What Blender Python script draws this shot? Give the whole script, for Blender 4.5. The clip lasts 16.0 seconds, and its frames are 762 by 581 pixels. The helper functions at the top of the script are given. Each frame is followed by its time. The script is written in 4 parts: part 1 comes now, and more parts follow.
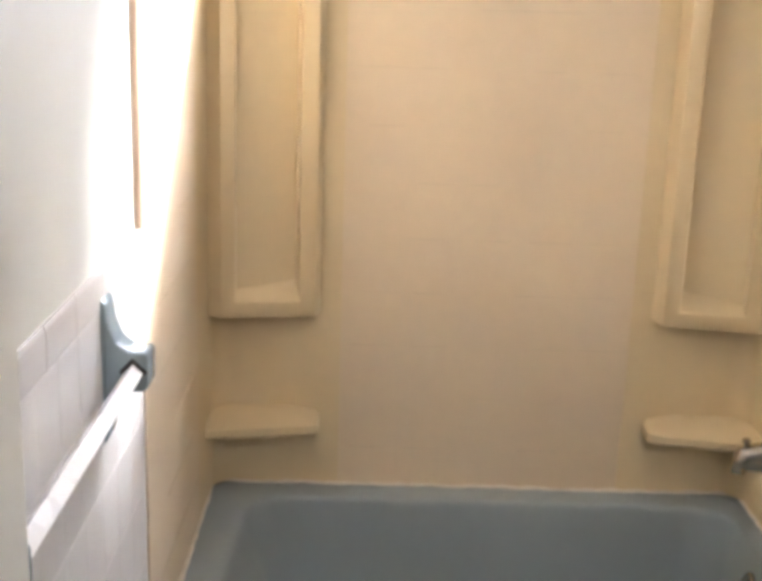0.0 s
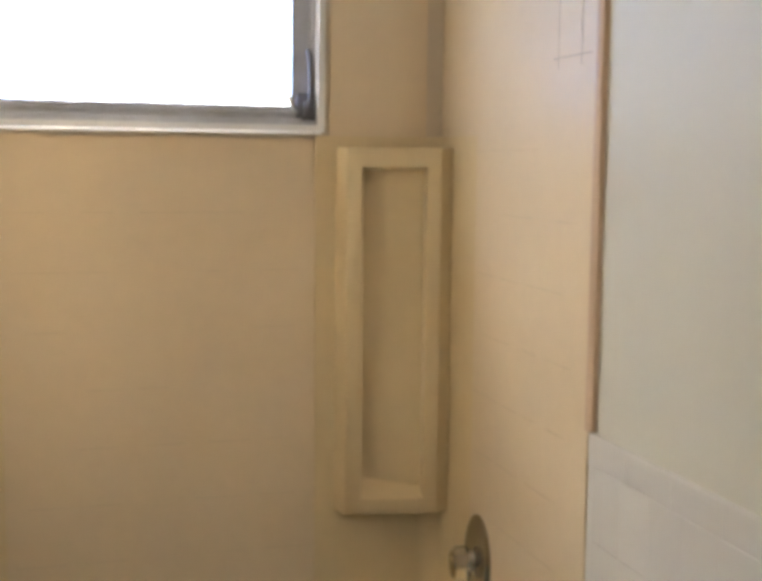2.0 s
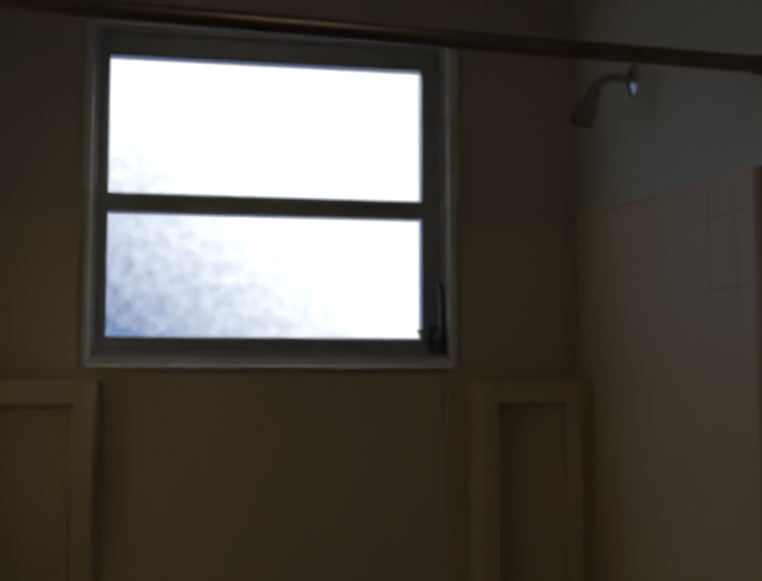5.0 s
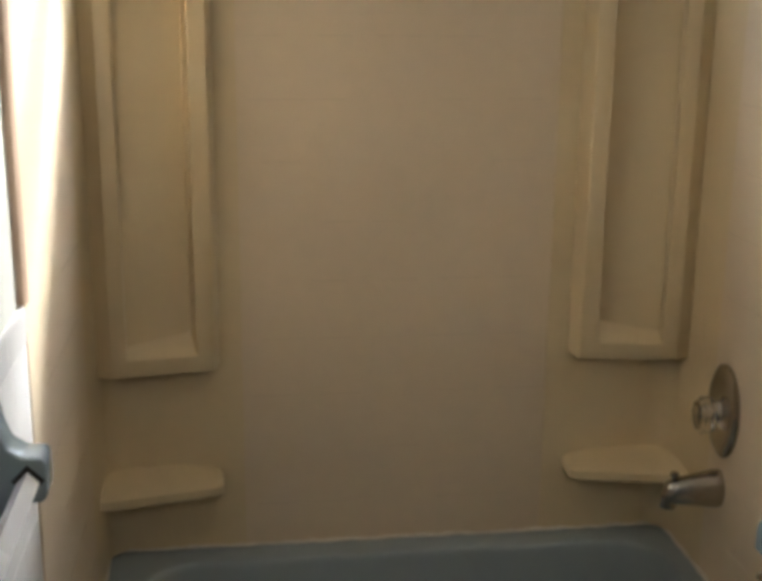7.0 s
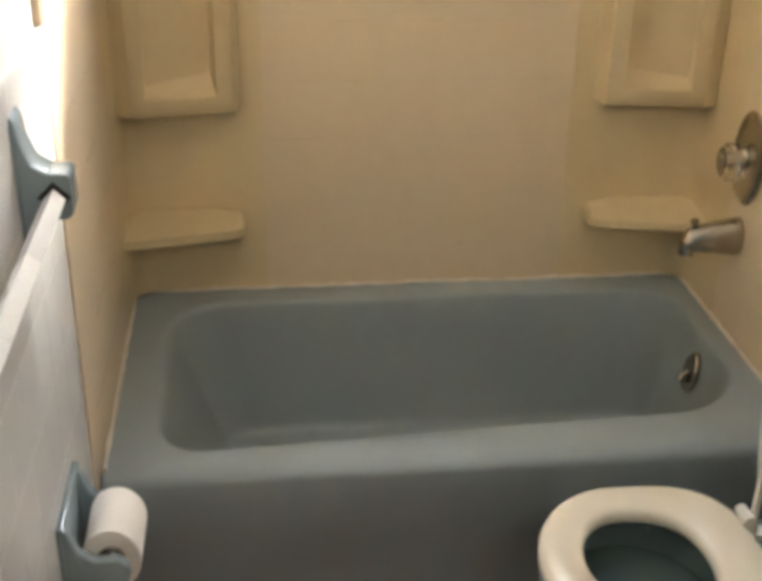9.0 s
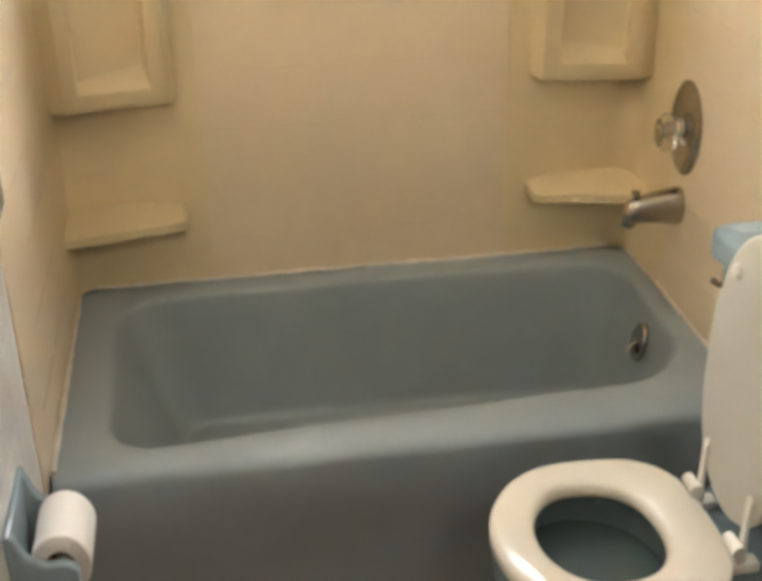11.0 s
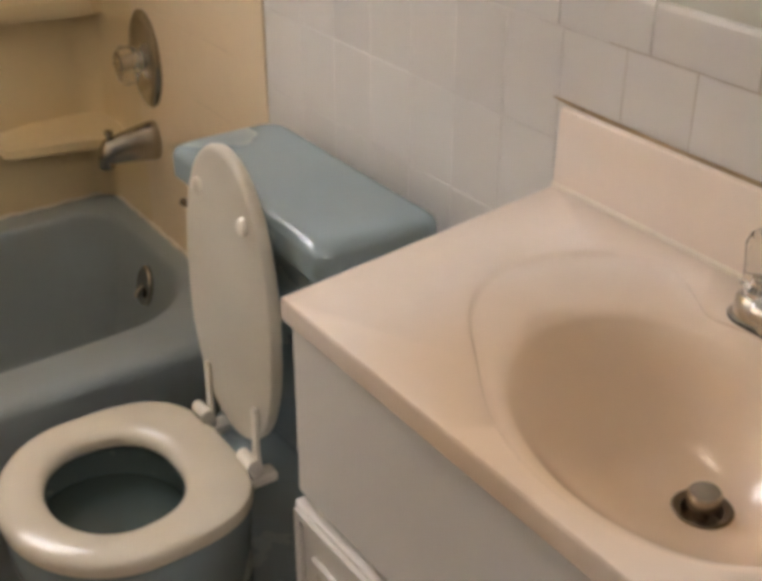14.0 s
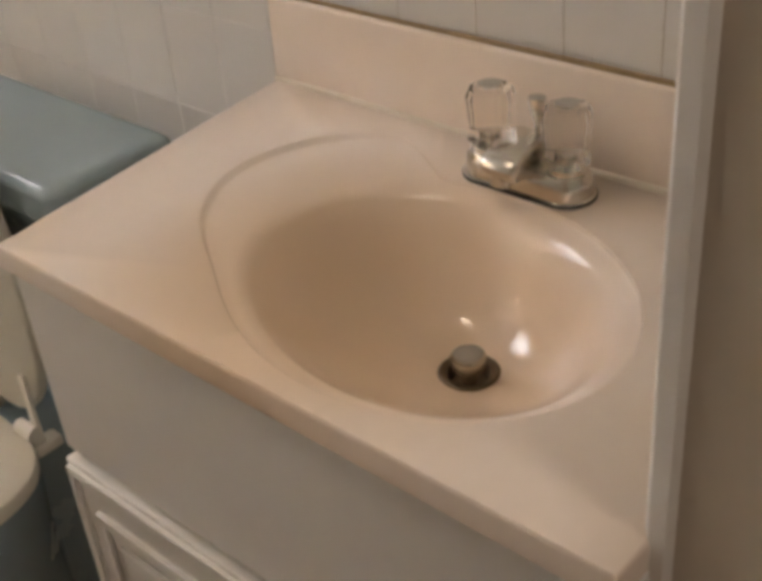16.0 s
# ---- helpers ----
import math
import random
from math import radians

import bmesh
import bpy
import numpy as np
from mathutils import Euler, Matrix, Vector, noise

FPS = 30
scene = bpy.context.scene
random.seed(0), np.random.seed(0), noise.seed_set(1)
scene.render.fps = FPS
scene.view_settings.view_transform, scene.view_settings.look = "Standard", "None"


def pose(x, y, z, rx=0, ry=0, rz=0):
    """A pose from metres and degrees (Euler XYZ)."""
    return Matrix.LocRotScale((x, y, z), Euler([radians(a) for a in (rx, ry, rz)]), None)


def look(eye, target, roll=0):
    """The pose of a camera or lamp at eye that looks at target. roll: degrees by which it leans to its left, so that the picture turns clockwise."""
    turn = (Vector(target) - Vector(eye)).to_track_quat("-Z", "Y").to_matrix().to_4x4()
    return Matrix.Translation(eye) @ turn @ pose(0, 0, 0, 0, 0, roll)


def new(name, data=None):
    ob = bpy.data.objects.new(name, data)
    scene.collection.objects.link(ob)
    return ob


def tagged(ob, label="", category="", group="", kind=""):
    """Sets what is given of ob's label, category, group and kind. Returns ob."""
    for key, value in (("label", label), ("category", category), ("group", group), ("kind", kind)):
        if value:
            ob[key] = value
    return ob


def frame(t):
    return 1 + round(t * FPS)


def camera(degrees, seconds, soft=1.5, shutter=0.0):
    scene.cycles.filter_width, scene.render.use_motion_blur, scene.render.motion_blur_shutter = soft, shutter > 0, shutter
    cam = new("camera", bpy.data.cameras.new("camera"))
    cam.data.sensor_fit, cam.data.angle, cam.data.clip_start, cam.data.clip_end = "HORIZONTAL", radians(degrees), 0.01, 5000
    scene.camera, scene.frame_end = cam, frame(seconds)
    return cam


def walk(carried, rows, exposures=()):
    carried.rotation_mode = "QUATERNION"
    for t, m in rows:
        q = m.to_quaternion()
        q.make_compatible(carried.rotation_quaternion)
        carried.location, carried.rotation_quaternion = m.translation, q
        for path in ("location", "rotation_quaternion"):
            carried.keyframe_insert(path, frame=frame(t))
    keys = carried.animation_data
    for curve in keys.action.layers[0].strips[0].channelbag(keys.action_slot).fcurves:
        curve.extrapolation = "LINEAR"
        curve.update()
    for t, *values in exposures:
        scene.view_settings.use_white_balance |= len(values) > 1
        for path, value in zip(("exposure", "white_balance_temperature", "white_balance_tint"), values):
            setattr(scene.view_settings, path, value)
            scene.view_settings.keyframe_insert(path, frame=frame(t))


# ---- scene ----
# ---- camera and walk ----
cam = camera(37.5, 16.0, soft=4.8)


def heading(x, y, z, yaw, pitch, roll):
    a, b = radians(yaw), radians(pitch)
    way = Vector((math.sin(a) * math.cos(b), math.cos(a) * math.cos(b), math.sin(b)))
    return look((x, y, z), Vector((x, y, z)) + way, roll)


PATH = [
    (0, (0.385, -2.648, 1.657), 0.76, -14.98, 1.91),
    (0.5, (0.428, -2.654, 1.670), 1.43, -16.85, 1.04),
    (1, (0.412, -2.623, 1.691), 6.61, -16.26, 1.54),
    (1.5, (0.407, -2.625, 1.694), 12.56, -11.38, 1.14),
    (2, (0.438, -2.600, 1.735), 16.38, -6.43, 0.60),
    (2.5, (0.502, -2.593, 1.725), 16.88, -0.16, -0.63),
    (3, (0.511, -2.554, 1.756), 16.34, 3.91, -0.14),
    (3.2, (0.508, -2.538, 1.759), 16.15, 5.50, -0.44),
    (5.3, (0.400, -2.480, 1.778), 9.83, 3.93, 0.09),
    (5.5, (0.398, -2.486, 1.759), 9.19, 2.19, 0.17),
    (6, (0.376, -2.463, 1.742), 8.17, -3.75, 0.21),
    (6.5, (0.353, -2.468, 1.718), 7.58, -9.35, 0.38),
    (7, (0.318, -2.456, 1.705), 7.52, -14.74, 0.52),
    (7.5, (0.312, -2.449, 1.676), 7.16, -18.86, 0.49),
    (8, (0.316, -2.462, 1.665), 6.71, -22.24, 0.52),
    (8.5, (0.312, -2.461, 1.652), 6.68, -24.73, 0.76),
    (9, (0.304, -2.464, 1.637), 6.87, -26.22, 0.99),
    (9.2, (0.304, -2.466, 1.632), 6.85, -26.63, 1.10),
    (11.3, (0.356, -2.457, 1.649), 9.29, -27.62, -0.97),
    (11.5, (0.368, -2.471, 1.649), 10.19, -27.84, -0.29),
    (12, (0.390, -2.451, 1.617), 14.77, -27.86, 0.87),
    (12.5, (0.412, -2.449, 1.599), 19.84, -27.99, 1.77),
    (13, (0.426, -2.452, 1.591), 25.08, -28.24, 2.19),
    (13.5, (0.446, -2.459, 1.587), 29.86, -28.80, 0.75),
    (14, (0.472, -2.451, 1.563), 34.36, -29.18, 0.08),
    (14.5, (0.496, -2.450, 1.546), 38.46, -29.90, -0.54),
    (15, (0.520, -2.452, 1.532), 41.83, -30.90, -1.89),
    (15.3, (0.538, -2.457, 1.530), 42.99, -31.69, -3.03),
    (15.5, (0.534, -2.459, 1.524), 44.19, -31.92, -3.52),
    (16, (0.541, -2.468, 1.510), 45.44, -33.12, -5.40),
]
walk(cam, [(t, heading(*p, *a)) for t, p, *a in PATH],
     exposures=[(0, 2.90, 5850, 17), (1, 2.90, 5900, 15), (1.6, 3.08, 6300, 13), (2, 2.05, 6600, 11), (2.5, 0.98, 7100, 15), (3, 0.46, 7200, 15), (3.2, 0.24, 7150, 15),
                (4.2, -0.90, 6600, 11), (5.3, -1.68, 6500, 9), (5.6, -1.62, 6500, 9), (6, -1.33, 6100, 9), (6.5, -0.12, 5950, 10), (7, 1.52, 5950, 10), (7.5, 2.00, 5900, 10),
                (8, 2.15, 6250, 10), (9, 2.54, 6350, 10), (11.3, 2.90, 6400, 9), (12, 2.97, 6300, 10), (12.5, 2.88, 6400, 13), (13, 2.66, 6500, 14), (13.5, 2.52, 6600, 15),
                (14, 2.20, 6680, 17), (14.5, 1.88, 6850, 17), (15.5, 1.88, 7000, 17), (16, 1.90, 6980, 17)])

# ---- world, sun, lights ----
SUN_WAY = Vector((-1.0, -1.07, -0.99)).normalized()
world = bpy.data.worlds.new("sky")
scene.world = world
world.use_nodes = True
wn = world.node_tree.nodes
sky = wn.new("ShaderNodeTexSky")
sky.sky_type, sky.sun_disc = "NISHITA", False
sky.sun_elevation = math.asin(-SUN_WAY.z)
sky.sun_rotation = math.atan2(-SUN_WAY.x, -SUN_WAY.y)
world.node_tree.links.new(sky.outputs[0], wn["Background"].inputs[0])
wn["Background"].inputs[1].default_value = 0.08

sun = new("sun", bpy.data.lights.new("sun", "SUN"))
sun.data.energy, sun.data.angle, sun.data.color = 5.0, radians(9), (1.0, 0.97, 0.91)
sun.matrix_world = look((3, 4, 6), Vector((3, 4, 6)) + SUN_WAY)


def area(name, eye, target, sx, sy, watts, colour):
    lamp = new(name, bpy.data.lights.new(name, "AREA"))
    lamp.data.shape, lamp.data.size, lamp.data.size_y, lamp.data.energy, lamp.data.color = "RECTANGLE", sx, sy, watts, colour
    lamp.matrix_world = look(eye, target)
    return lamp


area("ceiling_lamp_light", (0.66, -1.45, 2.72), (0.66, -1.45, 0), 0.24, 0.24, 0.72, (1.0, 0.84, 0.65))
area("hall_lamp_light", (0.75, -3.35, 2.72), (0.7, -2.9, 0), 0.4, 0.4, 1.8, (1.0, 0.93, 0.83))

# ---- materials ----


def material(name, colour, rough=0.5, metal=0.0, spots=0.0, spot_scale=6.0, bump=0.0, bump_scale=300.0, coat=0.0, per_piece=0.0, plain=False, stain=None):
    m = bpy.data.materials.new(name)
    m.use_nodes = True
    n, ln = m.node_tree.nodes, m.node_tree.links
    b = n["Principled BSDF"]
    b.inputs["Roughness"].default_value, b.inputs["Metallic"].default_value = rough, metal
    b.inputs["Coat Weight"].default_value = coat
    b.inputs["Coat Roughness"].default_value = 0.08
    c = (*colour, 1)
    co = n.new("ShaderNodeNewGeometry")
    big, fine = n.new("ShaderNodeTexNoise"), n.new("ShaderNodeTexNoise")
    big.inputs["Scale"].default_value, fine.inputs["Scale"].default_value = spot_scale, spot_scale * 12
    big.inputs["Detail"].default_value = 5
    ln.new(co.outputs["Position"], big.inputs["Vector"])
    ln.new(co.outputs["Position"], fine.inputs["Vector"])
    add = n.new("ShaderNodeMath")
    add.operation = "MULTIPLY_ADD"
    add.inputs[1].default_value = 0.35
    ln.new(fine.outputs[0], add.inputs[0])
    ln.new(big.outputs[0], add.inputs[2])
    ramp = n.new("ShaderNodeMapRange")
    ramp.inputs[1].default_value, ramp.inputs[2].default_value = 0.25, 1.1
    ramp.inputs[3].default_value, ramp.inputs[4].default_value = 1 - spots, 1 + spots * 0.5
    ln.new(add.outputs[0], ramp.inputs[0])
    tint = n.new("ShaderNodeMix")
    tint.data_type, tint.blend_type = "RGBA", "MULTIPLY"
    tint.inputs[0].default_value = 1.0
    tint.inputs[6].default_value = c
    tint.inputs[7].default_value = (1, 1, 1, 1)
    if not plain:
        ln.new(ramp.outputs[0], tint.inputs[7])
    last = tint.outputs[2]
    if per_piece:
        info = n.new("ShaderNodeObjectInfo")
        vary = n.new("ShaderNodeMapRange")
        vary.inputs[3].default_value, vary.inputs[4].default_value = 1 - per_piece, 1.0
        ln.new(info.outputs["Random"], vary.inputs[0])
        again = n.new("ShaderNodeMix")
        again.data_type, again.blend_type = "RGBA", "MULTIPLY"
        again.inputs[0].default_value = 1.0
        ln.new(last, again.inputs[6])
        ln.new(vary.outputs[0], again.inputs[7])
        last = again.outputs[2]
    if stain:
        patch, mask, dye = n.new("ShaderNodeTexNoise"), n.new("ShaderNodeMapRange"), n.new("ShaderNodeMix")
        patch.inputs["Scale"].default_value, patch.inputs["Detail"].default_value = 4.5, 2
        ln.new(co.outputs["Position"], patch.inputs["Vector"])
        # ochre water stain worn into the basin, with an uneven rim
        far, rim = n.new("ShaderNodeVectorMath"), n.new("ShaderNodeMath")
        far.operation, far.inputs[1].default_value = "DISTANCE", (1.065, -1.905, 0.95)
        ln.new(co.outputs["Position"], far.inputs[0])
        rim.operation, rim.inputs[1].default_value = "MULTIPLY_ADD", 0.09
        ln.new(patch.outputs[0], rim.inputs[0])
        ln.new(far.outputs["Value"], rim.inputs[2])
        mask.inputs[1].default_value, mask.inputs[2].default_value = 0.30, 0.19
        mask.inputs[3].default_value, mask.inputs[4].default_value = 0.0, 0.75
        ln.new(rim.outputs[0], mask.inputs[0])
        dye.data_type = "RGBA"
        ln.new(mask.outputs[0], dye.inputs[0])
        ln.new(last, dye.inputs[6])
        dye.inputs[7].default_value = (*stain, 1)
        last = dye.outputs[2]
    ln.new(last, b.inputs["Base Color"])
    gloss = n.new("ShaderNodeMapRange")
    gloss.inputs[3].default_value, gloss.inputs[4].default_value = max(rough - 0.07, 0.02), rough + 0.1
    ln.new(big.outputs[0], gloss.inputs[0])
    if not plain:
        ln.new(gloss.outputs[0], b.inputs["Roughness"])
    if bump:
        grain = n.new("ShaderNodeTexNoise")
        grain.inputs["Scale"].default_value = bump_scale
        ln.new(co.outputs["Position"], grain.inputs["Vector"])
        bp = n.new("ShaderNodeBump")
        bp.inputs["Strength"].default_value, bp.inputs["Distance"].default_value = bump, 0.002
        ln.new(grain.outputs[0], bp.inputs["Height"])
        ln.new(bp.outputs[0], b.inputs["Normal"])
    return m


BEIGE = material("beige_acrylic", (0.712, 0.578, 0.402), 0.36, spots=0.10, spot_scale=2.5, bump=0.15, bump_scale=60)
AGED = material("aged_beige_acrylic", (0.70, 0.563, 0.338), 0.36, spots=0.10, spot_scale=3, bump=0.12, bump_scale=60)
TRIM_BEIGE = material("beige_trim", (0.60, 0.43, 0.30), 0.4, spots=0.1, spot_scale=8)
PAINT = material("warm_white_paint", (0.63, 0.615, 0.54), 0.5, spots=0.05, spot_scale=2, bump=0.2, bump_scale=180)
BACK_PAINT = material("tan_paint", (0.62, 0.53, 0.42), 0.5, spots=0.06, spot_scale=3, bump=0.2, bump_scale=180)
CASING = material("casing_paint", (0.70, 0.66, 0.60), 0.4, spots=0.06, spot_scale=5, bump=0.1, bump_scale=120)
HALL = material("hall_paint", (0.60, 0.53, 0.45), 0.6, spots=0.06, spot_scale=2)
TILE = material("white_glazed_tile", (0.675, 0.655, 0.625), 0.25, per_piece=0.04, plain=True)
STAINED = material("stained_grout", (0.36, 0.29, 0.20), 0.9, spots=0.4, spot_scale=16)
GROUT = material("grey_grout", (0.61, 0.59, 0.56), 0.9, spots=0.15, spot_scale=14, bump=0.4, bump_scale=400)
FLOOR = material("floor_tile", (0.34, 0.22, 0.16), 0.45, spots=0.2, spot_scale=10, per_piece=0.2)
TUB = material("blue_grey_enamel", (0.300, 0.345, 0.362), 0.40, spots=0.08, spot_scale=4, coat=0.06)
PORCELAIN = material("blue_porcelain", (0.25, 0.322, 0.352), 0.24, spots=0.05, spot_scale=6, coat=0.22)
# the blue porcelain again, darkened for shade inside the bowl and water stains
BOWL = material("shaded_stained_porcelain", (0.105, 0.145, 0.150), 0.25, spots=0.10, spot_scale=10, coat=0.2)
CERAMIC = material("grey_blue_ceramic", (0.24, 0.30, 0.33), 0.2, spots=0.08, spot_scale=14, coat=0.3)
SEAT = material("cream_enamel", (0.71, 0.65, 0.54), 0.22, spots=0.06, spot_scale=7, coat=0.3)
LID = material("cream_lid", (0.60, 0.565, 0.485), 0.3, spots=0.06, spot_scale=7)
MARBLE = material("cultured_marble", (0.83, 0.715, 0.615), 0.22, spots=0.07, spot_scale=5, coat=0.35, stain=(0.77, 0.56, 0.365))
CABINET = material("white_cabinet", (0.74, 0.71, 0.67), 0.35, spots=0.05, spot_scale=5)
CHROME = material("chrome", (0.66, 0.63, 0.58), 0.16, 1.0, spots=0.12, spot_scale=20)
NICKEL = material("worn_nickel", (0.46, 0.42, 0.36), 0.19, 1.0, spots=0.25, spot_scale=25)
BRONZE = material("drain_metal", (0.20, 0.15, 0.10), 0.35, 1.0, spots=0.3, spot_scale=40)
ROD = material("rod_metal", (0.30, 0.24, 0.18), 0.35, 1.0, spots=0.25, spot_scale=20)
DARK_METAL = material("dark_metal", (0.16, 0.16, 0.18), 0.35, 0.8, spots=0.25, spot_scale=25)
ALUMINIUM = material("aluminium", (0.56, 0.56, 0.59), 0.36, 0.7, spots=0.25, spot_scale=18)
SCORE = material("scored_joint", (0.50, 0.40, 0.26), 0.6, spots=0.3, spot_scale=30)
FAINT = material("faint_joint", (0.64, 0.52, 0.355), 0.45, spots=0.2, spot_scale=20)
DARK = material("dark_gap", (0.015, 0.013, 0.012), 0.6)
CAULK = material("white_caulk", (0.80, 0.73, 0.62), 0.6, spots=0.3, spot_scale=22, bump=0.6, bump_scale=90)
OLD_CAULK = material("stained_caulk", (0.34, 0.24, 0.13), 0.7, spots=0.4, spot_scale=25)
PAPER = material("tissue_paper", (0.83, 0.79, 0.74), 0.95, spots=0.05, spot_scale=15, bump=0.3, bump_scale=250)
CARD = material("cardboard", (0.35, 0.25, 0.16), 0.9, spots=0.1)
WHITE_PLASTIC = material("white_plastic", (0.78, 0.74, 0.67), 0.3, spots=0.04)
BAR_WHITE = material("white_bar", (0.80, 0.79, 0.78), 0.25, spots=0.04)
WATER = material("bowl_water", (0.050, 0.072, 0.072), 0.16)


def clear(name, colour, rough):
    m = bpy.data.materials.new(name)
    m.use_nodes = True
    b = m.node_tree.nodes["Principled BSDF"]
    b.inputs["Base Color"].default_value = (*colour, 1)
    b.inputs["Transmission Weight"].default_value = 1.0
    b.inputs["Roughness"].default_value = rough
    b.inputs["IOR"].default_value = 1.45
    return m


ACRYLIC = clear("clear_acrylic", (0.97, 0.95, 0.92), 0.03)
ACRYLIC.node_tree.nodes["Principled BSDF"].inputs["IOR"].default_value = 1.22
GLASS = clear("obscure_glass", (0.98, 0.99, 1.0), 0.05)
GLASS.node_tree.nodes["Principled BSDF"].inputs["IOR"].default_value = 1.15
gn, gl = GLASS.node_tree.nodes, GLASS.node_tree.links
g_co, g_vor, g_bump = gn.new("ShaderNodeTexCoord"), gn.new("ShaderNodeTexVoronoi"), gn.new("ShaderNodeBump")
g_vor.inputs["Scale"].default_value = 110
g_bump.inputs["Strength"].default_value, g_bump.inputs["Distance"].default_value = 0.10, 0.002
gl.new(g_co.outputs["Object"], g_vor.inputs["Vector"])
gl.new(g_vor.outputs["Distance"], g_bump.inputs["Height"])
gl.new(g_bump.outputs[0], gn["Principled BSDF"].inputs["Normal"])


def glowing(name, colour, strength):
    m = bpy.data.materials.new(name)
    m.use_nodes = True
    b = m.node_tree.nodes["Principled BSDF"]
    b.inputs["Base Color"].default_value = (*colour, 1)
    b.inputs["Emission Color"].default_value = (*colour, 1)
    b.inputs["Emission Strength"].default_value = strength
    return m


LAMP_GLASS = glowing("lamp_glass", (1.0, 0.88, 0.72), 0.7)

# bright hazy distance behind the window: pale sky above, blurred leaves below
OUTSIDE = bpy.data.materials.new("outside_haze")
OUTSIDE.use_nodes = True
on, ol = OUTSIDE.node_tree.nodes, OUTSIDE.node_tree.links
o_out, o_em, o_co = on["Material Output"], on.new("ShaderNodeEmission"), on.new("ShaderNodeTexCoord")
o_noise, o_ramp, o_sep, o_mix = on.new("ShaderNodeTexNoise"), on.new("ShaderNodeValToRGB"), on.new("ShaderNodeSeparateXYZ"), on.new("ShaderNodeMath")
o_noise.inputs["Scale"].default_value, o_noise.inputs["Detail"].default_value = 7.0, 9
ol.new(o_co.outputs["Object"], o_noise.inputs["Vector"])
ol.new(o_co.outputs["Object"], o_sep.inputs[0])
o_tilt = on.new("ShaderNodeMath")
o_tilt.operation, o_tilt.inputs[1].default_value = "MULTIPLY_ADD", 0.13
ol.new(o_sep.outputs["X"], o_tilt.inputs[0])
o_soft = on.new("ShaderNodeMath")
o_soft.operation, o_soft.inputs[1].default_value = "MULTIPLY", 0.5
ol.new(o_noise.outputs[0], o_soft.inputs[0])
ol.new(o_soft.outputs[0], o_tilt.inputs[2])
o_mix.operation, o_mix.inputs[1].default_value = "MULTIPLY_ADD", 0.16
ol.new(o_sep.outputs["Z"], o_mix.inputs[0])
ol.new(o_tilt.outputs[0], o_mix.inputs[2])
o_low = on.new("ShaderNodeMath")
o_low.operation, o_low.inputs[1].default_value = "SUBTRACT", 0.40
ol.new(o_mix.outputs[0], o_low.inputs[0])
o_ramp.color_ramp.elements[0].position, o_ramp.color_ramp.elements[0].color = 0.16, (0.15, 0.22, 0.40, 1)
o_ramp.color_ramp.elements[1].position, o_ramp.color_ramp.elements[1].color = 0.66, (0.95, 0.98, 1.0, 1)
ol.new(o_low.outputs[0], o_ramp.inputs[0])
ol.new(o_ramp.outputs[0], o_em.inputs[0])
o_em.inputs[1].default_value = 3.7
ol.new(o_em.outputs[0], o_out.inputs[0])

# ---- building helpers ----


def link(name, bm, mat, parent=None, smooth=None):
    bmesh.ops.recalc_face_normals(bm, faces=bm.faces)
    me = bpy.data.meshes.new(name)
    bm.to_mesh(me)
    bm.free()
    me.materials.append(mat)
    if smooth:
        for p in me.polygons:
            p.use_smooth = True
        me.set_sharp_from_angle(angle=radians(smooth))
    ob = new(name, me)
    if parent:
        ob.parent = parent
    return ob


def part(name, bm, mat, parent, label="", smooth=None):
    return tagged(link(name, bm, mat, parent, smooth), label)


def thing(name, label, category, group="", at=(0, 0, 0)):
    ob = new(name)
    ob.empty_display_size = 0.05
    return tagged(ob, label, category, group)


def box(x0, x1, y0, y1, z0, z1, bevel=0.0, seg=2, bm=None):
    own = bmesh.new()
    m = Matrix.Translation(((x0 + x1) / 2, (y0 + y1) / 2, (z0 + z1) / 2)) @ Matrix.Diagonal((abs(x1 - x0), abs(y1 - y0), abs(z1 - z0), 1))
    bmesh.ops.create_cube(own, size=1, matrix=m)
    if bevel:
        bmesh.ops.bevel(own, geom=own.edges[:], offset=bevel, segments=seg, affect="EDGES", profile=0.5)
    return merged(own, bm)


def merged(own, bm):
    if bm is None:
        return own
    me = bpy.data.meshes.new("join")
    own.to_mesh(me)
    own.free()
    bm.from_mesh(me)
    bpy.data.meshes.remove(me)
    return bm


def prism(points, axis, a, b, bevel=0.0, seg=2, bm=None):
    """A flat outline pushed along one axis from a to b. Outline in the other two axes, in xyz order."""
    own = bmesh.new()
    rings = []
    for v in (a, b):
        ring = []
        for p, q in points:
            co = {"x": (v, p, q), "y": (p, v, q), "z": (p, q, v)}[axis]
            ring.append(own.verts.new(co))
        rings.append(ring)
    n = len(points)
    own.faces.new(rings[0])
    own.faces.new(rings[1])
    for i in range(n):
        own.faces.new((rings[0][i], rings[0][(i + 1) % n], rings[1][(i + 1) % n], rings[1][i]))
    bmesh.ops.recalc_face_normals(own, faces=own.faces)
    if bevel:
        bmesh.ops.bevel(own, geom=own.edges[:], offset=bevel, segments=seg, affect="EDGES", profile=0.5)
    return merged(own, bm)


